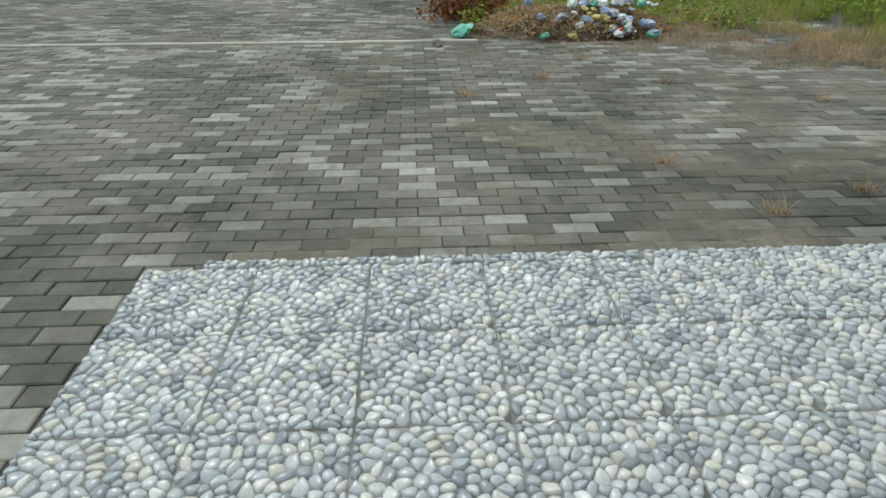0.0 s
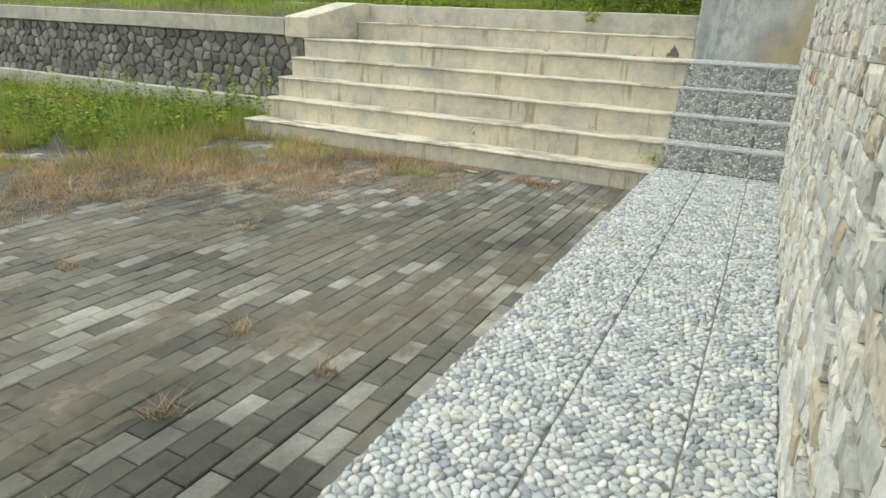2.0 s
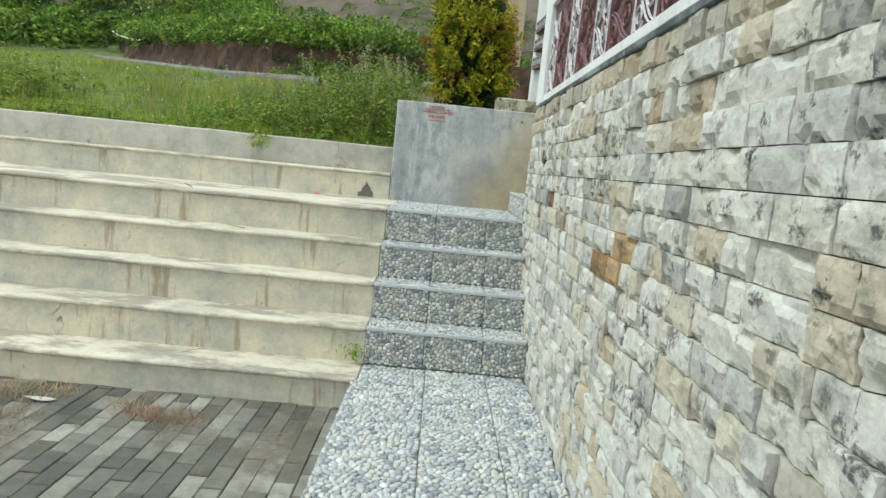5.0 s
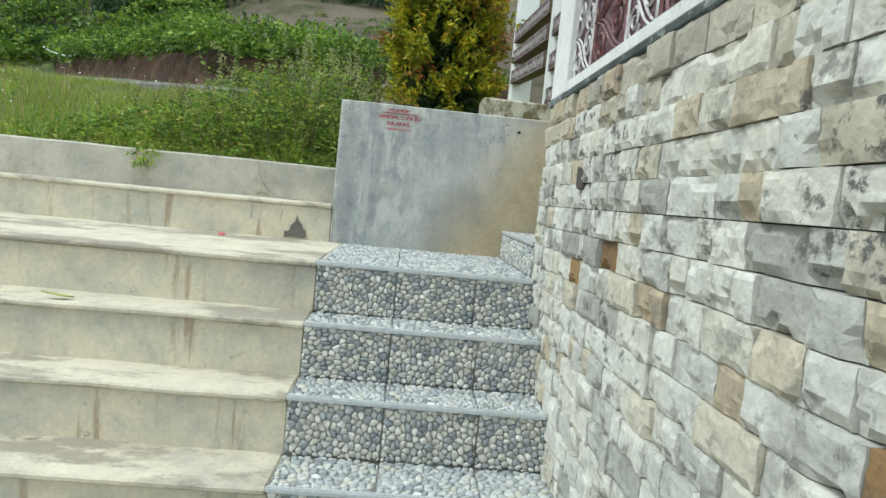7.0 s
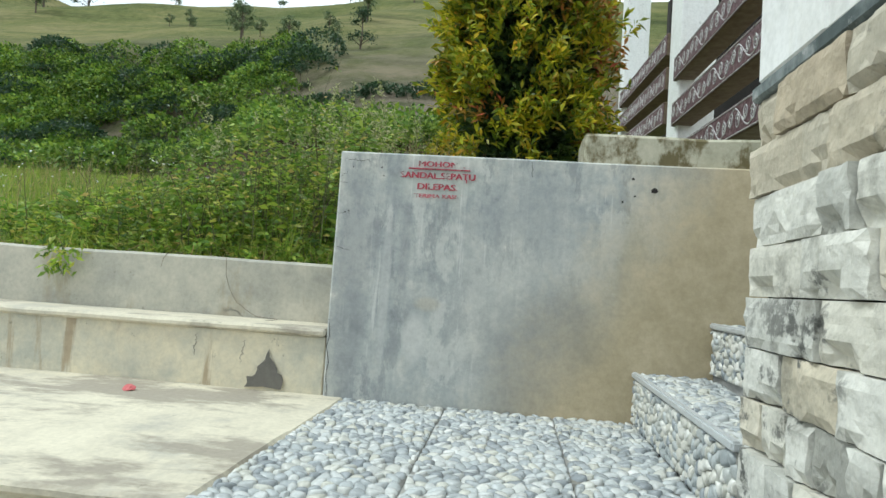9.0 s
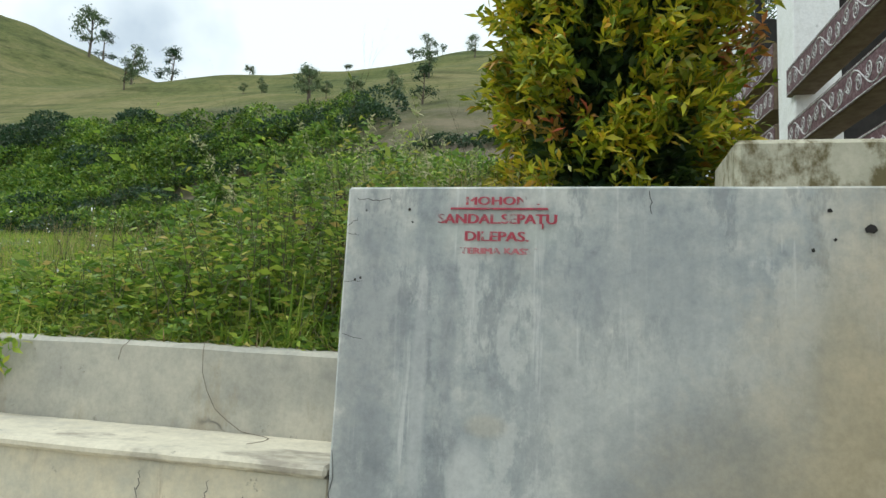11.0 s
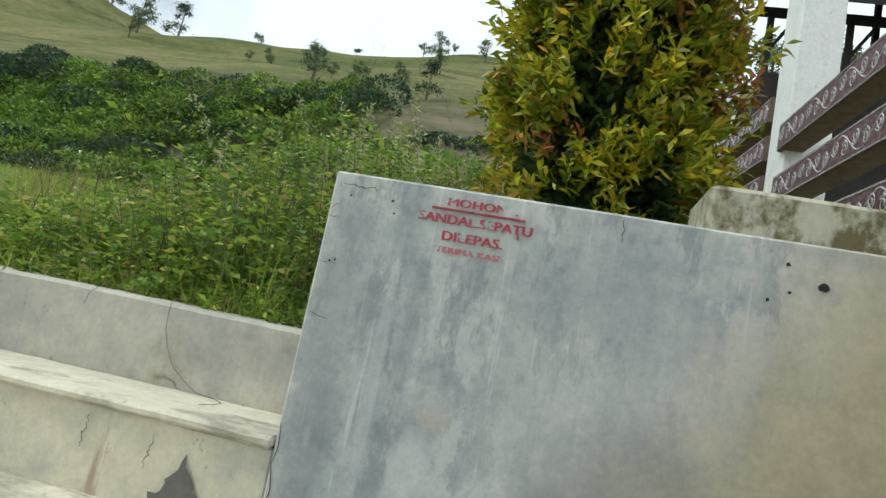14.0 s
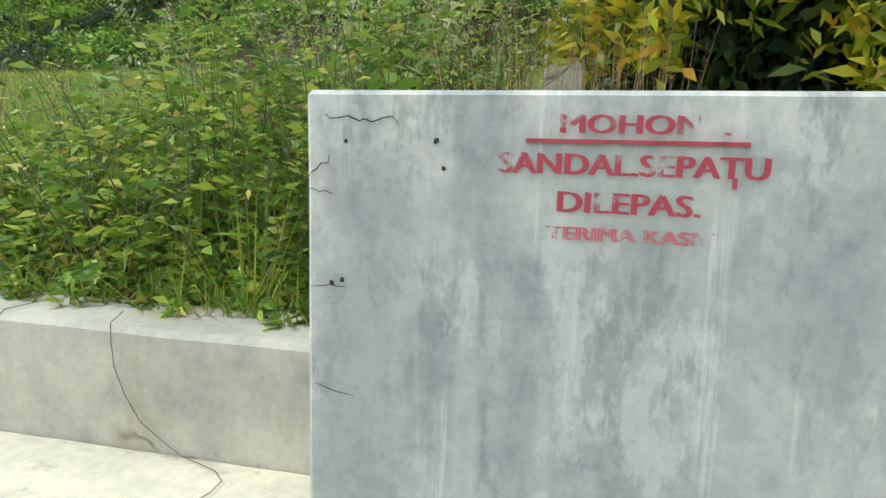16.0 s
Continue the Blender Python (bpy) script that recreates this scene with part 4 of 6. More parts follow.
def build_parapet():
    par = thing("parapet_railing", "white-framed parapet with maroon carved panels and white scrollwork", "railing")
    part("base_trim", rough_box(WALL_X0, WALL_X1 + 0.004, 0.60, WALL_Y + 0.012, WALL_TOP + 0.001, WALL_TOP + 0.035, 0.2, 0.003, 0.006, 3.3), M_TRIM, par, "dark stone trim strip")
    part("post", box(8.285, 8.565, 0.62, WALL_Y + 0.004, WALL_TOP + 0.036, 3.3, 0.006), M_WHITE, par, "white painted post")
    part("bottom_rail", box(WALL_X0, 8.284, 0.70, WALL_Y + 0.002, WALL_TOP + 0.036, WALL_TOP + 0.085, 0.004), M_WHITE, par, "white painted rail")
    part("top_rail", box(WALL_X0, 8.284, 0.70, WALL_Y + 0.002, 2.62, 2.72, 0.004), M_WHITE, par, "white painted rail")
    part("panel", box(WALL_X0 + 0.005, 8.28, 0.76, WALL_Y - 0.03, WALL_TOP + 0.084, 2.621), M_BOARD, par, "dark maroon painted panel")
    x = 8.275
    while x - 0.72 > WALL_X0:
        v, f = spiral_column(0.29, 0.54)
        me = raw_mesh("scrollwork", [(x - p[0], WALL_Y - 0.03 + p[2], WALL_TOP + 0.092 + p[1]) for p in v], f)
        place("scrollwork", me, M_SCROLL, par, "white relief scrolls")
        v, f = spiral_column(0.40, 0.54, 0.016)
        me = raw_mesh("dark_scrollwork", [(x - 0.31 - p[0], WALL_Y - 0.03 + p[2], WALL_TOP + 0.092 + p[1]) for p in v], f)
        place("dark_scrollwork", me, M_SCROLL_RED, par, "maroon relief scrolls")
        x -= 0.72
    return par


clad_wall()
parapet = build_parapet()


# ---- far railing, pavilion and column ----
def rail_z(x):
    return 4.0 + 0.10 * (x - 13.05) if x > 13.15 else 3.665 + 0.05 * (x - 13.05)


def build_ramp_rail():
    rail = thing("ramp_railing", "white posts carrying three maroon boards with white painted scrolls", "railing")
    for px in (13.05, 16.2):
        part("post", box(px, px + 0.40, -0.32, 0.0, 1.5, 5.6 + 0.25 * (px - 13.4), 0.01), M_WHITE, rail, "white painted post")
    for a, b in ((9.7, 13.12), (13.46, 16.28)):
        for k in range(3):
            zt = (0.42 if a < 11 else 0.34) * k
            ln = math.hypot(b - a, rail_z(b) - rail_z(a))
            ang = math.atan2(rail_z(b) - rail_z(a), b - a)
            base = Matrix.Translation((a, 0.03, rail_z(a) - zt - 0.215)) @ Matrix.Rotation(-ang, 4, "Y")
            bd = part("board", box(0, ln, -0.17, 0.0, 0, 0.215, 0.006), M_BOARD_RAW, rail, "weathered board, maroon on its face")
            bd.matrix_basis = base
            face = part("painted_face", box(0.004, ln - 0.004, 0.0, 0.004, 0.004, 0.211), M_BOARD, bd, "maroon painted face")
            v, f = scroll_band(ln - 0.04, 0.20, 0.010, 0.005, 0.26)
            place("scrollwork", raw_mesh("scrollwork", [(0.02 + p[0], 0.004 + p[2], 0.006 + p[1]) for p in v], [tuple(reversed(q)) for q in f]), M_SCROLL, bd, "white painted scrolls")
    return rail


def build_pavilion():
    pav = thing("pavilion", "dark timber pavilion with open trusses under its roof", "pavilion")
    part("low_wall", box(19.0, 19.25, -9.0, -1.2, 3.5, 7.02, 0.02), M_DARK, pav, "black-stained low wall")
    for y in (-1.28, -2.55, -4.1, -5.7, -7.3):
        part("post", box(19.03, 19.13, y - 0.05, y + 0.05, 7.02, 8.12, 0.01), M_DARK, pav)
        bm = box(0, 0.95, -0.03, 0.03, -0.03, 0.03)
        br = part("brace", bm, M_DARK, pav)
        br.matrix_basis = Matrix.Translation((19.09, y, 7.42)) @ Matrix.Rotation(radians(-90), 4, "Z") @ Matrix.Rotation(radians(-58), 4, "Y")
    part("beam", box(18.98, 19.14, -9.2, -1.0, 8.08, 8.20, 0.01), M_DARK, pav)
    part("back_wall", box(24.6, 24.85, -9.0, -1.3, 3.5, 6.8, 0.02), M_DARK, pav)
    for y in (-1.4, -5.2, -8.9):
        part("back_post", box(24.65, 24.8, y - 0.07, y + 0.07, 6.8, 12.1, 0.01), M_DARK, pav)
    roof = bmesh.new()
    pts = [(18.3, -0.8, 7.98), (18.3, -9.6, 7.98), (25.2, -9.6, 12.5), (25.2, -0.8, 12.5)]
    up = [roof.verts.new((x, y, z + 0.22)) for x, y, z in pts]
    dn = [roof.verts.new(p) for p in pts]
    roof.faces.new(up)
    roof.faces.new(dn)
    for i in range(4):
        j = (i + 1) % 4
        roof.faces.new((up[i], up[j], dn[j], dn[i]))
    bmesh.ops.recalc_face_normals(roof, faces=roof.faces[:])
    part("roof", roof, M_DARK, pav, "dark sloping roof")
    return pav


ramp_rail = build_ramp_rail()
pavilion = build_pavilion()
tagged(part("column", rough_box(17.5, 17.8, 0.15, 0.55, 2.4, 7.0, 0.5, 0.004, 0.01), M_TAN), "tan plastered column beside the ramp", "column", kind="structure")
tagged(part("ramp", rough_box(10.4, 20.0, -2.4, -0.16, 1.0, 2.2, 0.8, 0.01, 0.01), M_KERB), "concrete ramp base under the railing", "ramp", kind="structure")

# ---- retaining wall beyond the tiers ----
def build_retaining():
    rw = tagged(thing("wall_retaining", "dark river-stone retaining wall with a pale concrete cap", "wall"), kind="structure")
    y0, y1, x = Y_LEFT + 0.05, 26.0, 8.50
    part("core", box(x + 0.02, x + 0.5, y0, y1, -0.3, 1.02), M_MORTAR, rw)
    part("cap", rough_box(x - 0.05, x + 0.55, y0 + 0.28, y1, 1.02, 1.26, 0.4, 0.006, 0.012, 5.0), M_KERB, rw, "pale concrete cap beam")
    part("footing", rough_box(x - 0.16, x + 0.1, y0, y1, -0.3, 0.12, 0.4, 0.008, 0.012, 6.0), M_KERB, rw, "pale concrete footing")
    rng = random.Random(3)
    count = 0
    jv, jf = [], []
    sites = {}
    ny = int((y1 - y0) / 0.19)
    for a in range(-1, ny + 1):
        for b in range(-1, 7):
            sites[a, b] = (y0 + (a + 0.5 + 0.5 * (b % 2) + rng.uniform(-0.36, 0.36)) * 0.19, 0.10 + (b + 0.5 + rng.uniform(-0.36, 0.36)) * 0.155)
    for a in range(ny):
        for b in range(6):
            cy, cz = sites[a, b]
            poly = [(cy - 0.3, cz - 0.3), (cy + 0.3, cz - 0.3), (cy + 0.3, cz + 0.3), (cy - 0.3, cz + 0.3)]
            for da in (-2, -1, 0, 1, 2):
                for db in (-2, -1, 0, 1, 2):
                    q = sites.get((a + da, b + db))
                    if q and (da or db):
                        dy, dz = q[0] - cy, q[1] - cz
                        d = math.hypot(dy, dz)
                        poly = clip_poly(poly, cy + dy * (0.5 - 0.012 / d), cz + dz * (0.5 - 0.012 / d), dy / d, dz / d)
            for nx, nz, py, pz in ((-1, 0, y0 + 0.01, 0), (1, 0, y1, 0), (0, 1, 0, 1.012), (0, -1, 0, 0.10)):
                poly = clip_poly(poly, py, pz, nx, nz)
            if len(poly) < 3:
                continue
            k = len(poly)
            my, mz = sum(p[0] for p in poly) / k, sum(p[1] for p in poly) / k
            dep = rng.uniform(0.006, 0.03)
            vs = [(x + 0.022, p, q) for p, q in poly]
            vs += [(x + 0.008 - dep, my + (p - my) * 0.93, mz + (q - mz) * 0.93) for p, q in poly]
            vs += [(x - dep + rng.uniform(-0.008, 0.006), my + (p - my) * 0.62, mz + (q - mz) * 0.62) for p, q in poly]
            fs = [(c + i, c + (i + 1) % k, c + k + (i + 1) % k, c + k + i) for c in (0, k) for i in range(k)] + [tuple(range(2 * k, 3 * k))]
            if count < 260:
                place("stone", raw_mesh("stone", vs, fs), M_RUBBLE_PIECE, rw)
                count += 1
            else:
                c = len(jv)
                jv += vs
                jf += [tuple(i + c for i in f) for f in fs]
    far = place("stonework", raw_mesh("stonework", jv, jf), M_RUBBLE, rw)
    far["kind"] = "stuff"
    return rw


retaining = build_retaining()

# ---- lettering and marks on the panel wall ----
def letters(text, y_left, y_right, z0, z1, mat, label):
    cu = bpy.data.curves.new("lettering", "FONT")
    cu.body = text
    cu.resolution_u = 3
    tmp = bpy.data.objects.new("lettering_tmp", cu)
    scene.collection.objects.link(tmp)
    me = bpy.data.meshes.new_from_object(tmp.evaluated_get(bpy.context.evaluated_depsgraph_get()))
    bpy.data.objects.remove(tmp)
    xs = [v.co.x for v in me.vertices]
    caps = [v.co.y for v in me.vertices]
    ax, bx, ay, by = min(xs), max(xs), min(caps), max(caps)
    for v in me.vertices:
        u, w = (v.co.x - ax) / (bx - ax), (v.co.y - ay) / (by - ay)
        v.co = Vector((PANEL_X - 0.0045, y_left + (y_right - y_left) * u, z0 + (z1 - z0) * w))
    # stencil strokes are broad: two passes laid side by side
    whole = bmesh.new()
    for k, shift in enumerate((-0.0017, 0.0017)):
        c = me.copy()
        for v in c.vertices:
            v.co += Vector((-0.0003 * k, shift, 0.0005 * k))
        whole.from_mesh(c)
        bpy.data.meshes.remove(c)
    return part("lettering", whole, mat, panel_wall, label)


letters("MOHON...", 1.768, 1.588, 1.9195, 1.9405, M_RED, "worn red stencilled letters")
letters("SANDAL.SEPATU", 1.838, 1.545, 1.8725, 1.8965, M_RED, "worn red stencilled letters")
letters("DILEPAS.", 1.767, 1.612, 1.829, 1.853, M_RED, "worn red stencilled letters")
letters("TERIMA KASIH", 1.778, 1.592, 1.797, 1.812, M_RED_FAINT, "faint red stencilled letters")
part("underline", box(PANEL_X - 0.0048, PANEL_X, 1.566, 1.808, 1.9085, 1.913), M_RED, panel_wall, "red painted line")
part("paint_run", box(PANEL_X - 0.0048, PANEL_X, 1.576, 1.580, 1.862, 1.874), M_RED, panel_wall, "run of red paint")


def crack(pts, width, mat, parent, lift=0.0035, name="crack"):
    """A thin dark fissure on the face x = PANEL_X."""
    verts, faces = [], []
    for i, (y, z) in enumerate(pts):
        a, b = pts[max(i - 1, 0)], pts[min(i + 1, len(pts) - 1)]
        dy, dz = b[0] - a[0], b[1] - a[1]
        d = math.hypot(dy, dz) or 1
        w = width * (0.22 + 0.42 * math.sin(math.pi * (i + 0.4) / len(pts)))
        verts += [(PANEL_X - lift, y - dz / d * w / 2, z + dy / d * w / 2), (PANEL_X - lift, y + dz / d * w / 2, z - dy / d * w / 2)]
    for i in range(len(pts) - 1):
        faces.append((2 * i, 2 * i + 1, 2 * i + 3, 2 * i + 2))
    return place(name, raw_mesh(name, verts, faces), mat, parent)


def wander(y0, z0, y1, z1, k, amt, seed):
    rng = random.Random(seed)
    return [(y0 + (y1 - y0) * i / k + rng.uniform(-amt, amt), z0 + (z1 - z0) * i / k + rng.uniform(-amt, amt)) for i in range(k + 1)]


crack(wander(2.06, 1.935, 1.96, 1.932, 9, 0.004, 1), 0.003, M_DARK, panel_wall)
crack(wander(2.05, 1.885, 2.08, 1.862, 5, 0.003, 2), 0.0025, M_DARK, panel_wall)
crack(wander(2.08, 1.845, 2.045, 1.84, 5, 0.002, 3), 0.002, M_DARK, panel_wall)
crack(wander(2.08, 1.72, 2.03, 1.722, 5, 0.002, 4), 0.002, M_DARK, panel_wall)
crack(wander(1.33, 1.955, 1.325, 1.90, 6, 0.003, 5), 0.003, M_DARK, panel_wall)
crack(wander(2.075, 1.585, 2.02, 1.575, 5, 0.002, 8), 0.002, M_DARK, panel_wall)
crack(wander(2.082, 1.30, 2.07, 1.0, 9, 0.006, 9), 0.004, M_DARK, panel_wall)


def hole_spot(y, z, r, seed):
    rng = random.Random(seed)
    k = 9
    verts = [(PANEL_X - 0.004, y, z)] + [(PANEL_X - 0.0035, y + math.cos(i * 6.283 / k) * r * rng.uniform(0.6, 1.2), z + math.sin(i * 6.283 / k) * r * rng.uniform(0.6, 1.2)) for i in range(k)]
    place("nail_hole", raw_mesh("nail_hole", verts, [(0, 1 + (i + 1) % k, 1 + i) for i in range(k)]), M_DARK, panel_wall, "small dark nail hole")


for i, (y, z, r) in enumerate(((0.869, 1.87, 0.012), (0.985, 1.82, 0.005), (0.94, 1.845, 0.004), (0.95, 1.91, 0.006), (1.915, 1.908, 0.004), (1.905, 1.875, 0.003), (2.03, 1.905, 0.003), (2.035, 1.73, 0.004), (2.05, 1.725, 0.004))):
    hole_spot(y, z, r, i)


def spall():
    """Broken plaster low on the bench riser."""
    rng = random.Random(8)
    out = [(2.255, 1.008), (2.25, 1.05), (2.275, 1.075), (2.29, 1.11), (2.315, 1.165), (2.33, 1.12), (2.36, 1.09), (2.365, 1.06), (2.40, 1.05), (2.405, 1.008)]
    pts = []
    for i, a in enumerate(out):
        b = out[(i + 1) % len(out)]
        pts += [(a[0], a[1]), ((a[0] + b[0]) / 2 + rng.uniform(-0.008, 0.008), max((a[1] + b[1]) / 2 + rng.uniform(-0.008, 0.008), 1.005))]
    verts = [(PANEL_X + 0.003, y, z) for y, z in pts]
    place("bare_patch", raw_mesh("bare_patch", verts, [tuple(range(len(verts)))]), M_PATCH, tiers, "dark bare patch where plaster fell off")
    for seed, y, z in ((11, 2.62, 1.2), (13, 2.42, 1.19)):
        c = crack(wander(y, z, y + 0.01, z - 0.09, 14, 0.006, seed), 0.005, M_PATCH, tiers, -0.003)


spall()


# ---- plants ----
def leaf_quads(base, direc, length, width, rng):
    """Diamond leaves bent at the middle, as quads; arrays of k rows."""
    k = len(base)
    d = direc / (np.linalg.norm(direc, axis=1, keepdims=True) + 1e-9)
    side = np.cross(d, rng.normal(size=(k, 3)))
    side /= np.linalg.norm(side, axis=1, keepdims=True) + 1e-9
    up = np.cross(side, d)
    ln, wd = length[:, None], width[:, None]
    tip = base + d * ln - np.array([0, 0, 1]) * ln * 0.15
    mid = base + d * ln * 0.45
    a = mid + side * wd / 2 + up * wd * 0.12
    b = mid - side * wd / 2 + up * wd * 0.12
    return np.stack([base, a, tip, b], axis=1)


def blades(xy, z, height, lean, width, rng):
    k = len(xy)
    ang = rng.uniform(0, 2 * np.pi, k)
    off = np.stack([np.cos(ang), np.sin(ang)], 1) * (lean * height)[:, None]
    side = np.stack([-np.sin(ang), np.cos(ang)], 1) * width[:, None] / 2
    base = np.concatenate([xy, z[:, None]], 1)
    a, b = base.copy(), base.copy()
    a[:, :2] += side
    b[:, :2] -= side
    tip = base.copy()
    tip[:, :2] += off
    tip[:, 2] += height
    return np.stack([a, b, tip], axis=1)


hill_v = np.vectorize(hill)


def upper_z(x, y):
    z = hill_v(np.maximum(x, 10.2), y)
    far = np.minimum(z, 1.2 + 0.22 * np.maximum(0, x - 8.7))
    return np.where((y > 7.3) & (x < 16), far, z)


def stuff(name, me, mat, label, category):
    return tagged(place(name, me, mat), label, category, kind="stuff")


def clump_mask(xy, scale, rng_off, level):
    return np.array([noise.noise(Vector((x * scale + rng_off, y * scale, 0.3))) > level for x, y in xy])


rng_np = np.random.default_rng(4)


def dry_line(x):
    """Edge of the weeds on the paved yard."""
    return np.interp(x, [0.5, 2.0, 3.4, 4.7, 5.5, 6.9, 7.25], [7.15, 6.7, 5.6, 4.75, 4.0, 3.45, 3.3])


def build_yard_grass():
    rng = rng_np
    xy = np.stack([rng.uniform(0.6, 8.4, 95000), 3.2 + 13.5 * rng.random(95000) ** 1.6], 1)
    edge = dry_line(np.clip(xy[:, 0], 0.5, 7.25))
    dist = xy[:, 1] - edge
    ok = (dist > -0.1) & ((xy[:, 0] < 7.2) | (xy[:, 1] > Y_LEFT + 0.15)) & clump_mask(xy, 1.6, 0, -0.28)
    ok &= (dist > 0.5) | clump_mask(xy, 3.0, 9, 0.05)
    xy, dist = xy[ok], dist[ok]
    k = len(xy)
    green = (dist > 1.6) & (rng.random(k) < np.clip((dist - 1.4) / 5.0, 0, 0.6))
    h = rng.uniform(0.04, 0.13, k) * np.clip(0.5 + dist * 0.35, 0.4, 2.0)
    dry = ~green
    # dry tufts carry several blades each
    rep = np.repeat(np.arange(k)[dry], 3)
    pxy = xy[rep] + rng.normal(0, 0.03, (len(rep), 2))
    t = blades(pxy, np.full(len(rep), -0.225), h[rep] * rng.uniform(0.5, 1.3, len(rep)), rng.uniform(0.2, 1.5, len(rep)), rng.uniform(0.004, 0.009, len(rep)), rng)
    stuff("dry_grass", fast_mesh("dry_grass", t, 3), M_DRY, "straw-coloured dry grass creeping over the paving", "dry grass")
    rep = np.repeat(np.arange(k)[green], 3)
    pxy = xy[rep] + rng.normal(0, 0.05, (len(rep), 2))
    t = blades(pxy, np.full(len(rep), -0.24), h[rep] * rng.uniform(0.7, 1.7, len(rep)), rng.uniform(0.1, 0.8, len(rep)), rng.uniform(0.006, 0.014, len(rep)), rng)
    stuff("green_grass", fast_mesh("green_grass", t, 3), M_GRASS, "tall green and yellowing grass beyond the paving", "grass")


def tuft(x, y, seed, mat=M_DRY, n=60, r=0.07, h=0.1):
    rng = np.random.default_rng(seed)
    xy = np.array([[x, y]]) + rng.normal(0, r * 0.5, (n, 2))
    t = blades(xy, np.full(n, -0.205), rng.uniform(0.3, 1, n) * h, rng.uniform(0.5, 2.0, n), rng.uniform(0.003, 0.006, n), rng)
    return tagged(place("grass_tuft", fast_mesh("grass_tuft", t, 3), mat), "small dry grass tuft growing between the pavers", "grass tuft", "tufts on the paving")


def build_weeds(name, label, xs, ys, count, hmin, hmax, mat, seed, leaf=0.06, tall_near=True):
    """Leafy stems; tallest beside the panel wall."""
    rng = np.random.default_rng(seed)
    x, y = rng.uniform(*xs, count), rng.uniform(*ys, count)
    z = upper_z(x, y)
    h = rng.uniform(hmin, hmax, count)
    if tall_near:
        h *= 0.30 + 0.85 * np.exp(-((np.maximum(y, 2.5) - 2.5) / 0.85) ** 2)
    quads, stems = [], []
    lean = rng.normal(0, 0.22, (count, 2))
    per = 52
    for i in range(count):
        s = rng.uniform(0.02, 1.0, per) ** 1.2
        p = np.stack([x[i] + lean[i, 0] * h[i] * s * s, y[i] + lean[i, 1] * h[i] * s * s, z[i] + h[i] * s], 1)
        a = rng.uniform(0, 2 * np.pi, per)
        spread = 0.10 * h[i] * (1.25 - s)
        p[:, 0] += np.cos(a) * spread * rng.random(per)
        p[:, 1] += np.sin(a) * spread * rng.random(per)
        d = np.stack([np.cos(a), np.sin(a), rng.uniform(-0.35, 0.7, per)], 1)
        ln = leaf * rng.uniform(0.5, 1.5, per) * (1.2 - 0.5 * s)
        quads.append(leaf_quads(p, d, ln, ln * rng.uniform(0.22, 0.48, per), rng))
        top = np.array([x[i] + lean[i, 0] * h[i], y[i] + lean[i, 1] * h[i], z[i] + h[i]])
        b = np.array([x[i], y[i], z[i] - 0.03])
        w = 0.004
        stems.append([b + [w, 0, 0], b + [-w / 2, w, 0], top])
        stems.append([b + [-w / 2, w, 0], b + [-w / 2, -w, 0], top])
    ob = stuff(name, fast_mesh(name, np.concatenate(quads), 4), mat, label, "weeds")
    st = place("stems", fast_mesh("stems", np.array(stems), 3), M_STEM, ob)
    st["kind"] = "stuff"
    return ob


def seeding_weeds():
    """Thin arching stalks with pale feathery heads above the leafy weeds."""
    rng = np.random.default_rng(9)
    stalks, tufts = [], []
    for i in range(44):
        x, y = rng.uniform(10.5, 12.6), rng.uniform(2.0, 3.5)
        z = float(upper_z(np.array([x]), np.array([y]))[0])
        h = rng.uniform(0.6, 1.2) * (1.0 if y < 3.0 else 0.75)
        lean = rng.normal(0, 0.20, 2)
        s = np.linspace(0, 1, 9)
        line = np.stack([x + lean[0] * h * s ** 2, y + lean[1] * h * s ** 2, z + h * s], 1)
        w = 0.0035 * (1.1 - s)[:, None] * np.array([[0.3, 1, 0]])
        for a in range(8):
            stalks.append([line[a] - w[a], line[a] + w[a], line[a + 1] + w[a + 1], line[a + 1] - w[a + 1]])
        k = 90
        q = rng.uniform(0.62, 1.0, k)
        c = np.stack([np.interp(q, s, line[:, j]) for j in range(3)], 1) + rng.normal(0, 1, (k, 3)) * (0.055 * (1.08 - q))[:, None]
        tufts.append(leaf_quads(c, rng.normal(size=(k, 3)) + [0, 0, 0.8], rng.uniform(0.018, 0.042, k), rng.uniform(0.007, 0.014, k), rng))
    ob = stuff("seed_heads", fast_mesh("seed_heads", np.concatenate(tufts), 4), M_SEED, "pale feathery seed heads above the weeds", "weeds")
    st = place("stems", fast_mesh("stems", np.array(stalks), 4), M_STEM, ob)
    st["kind"] = "stuff"


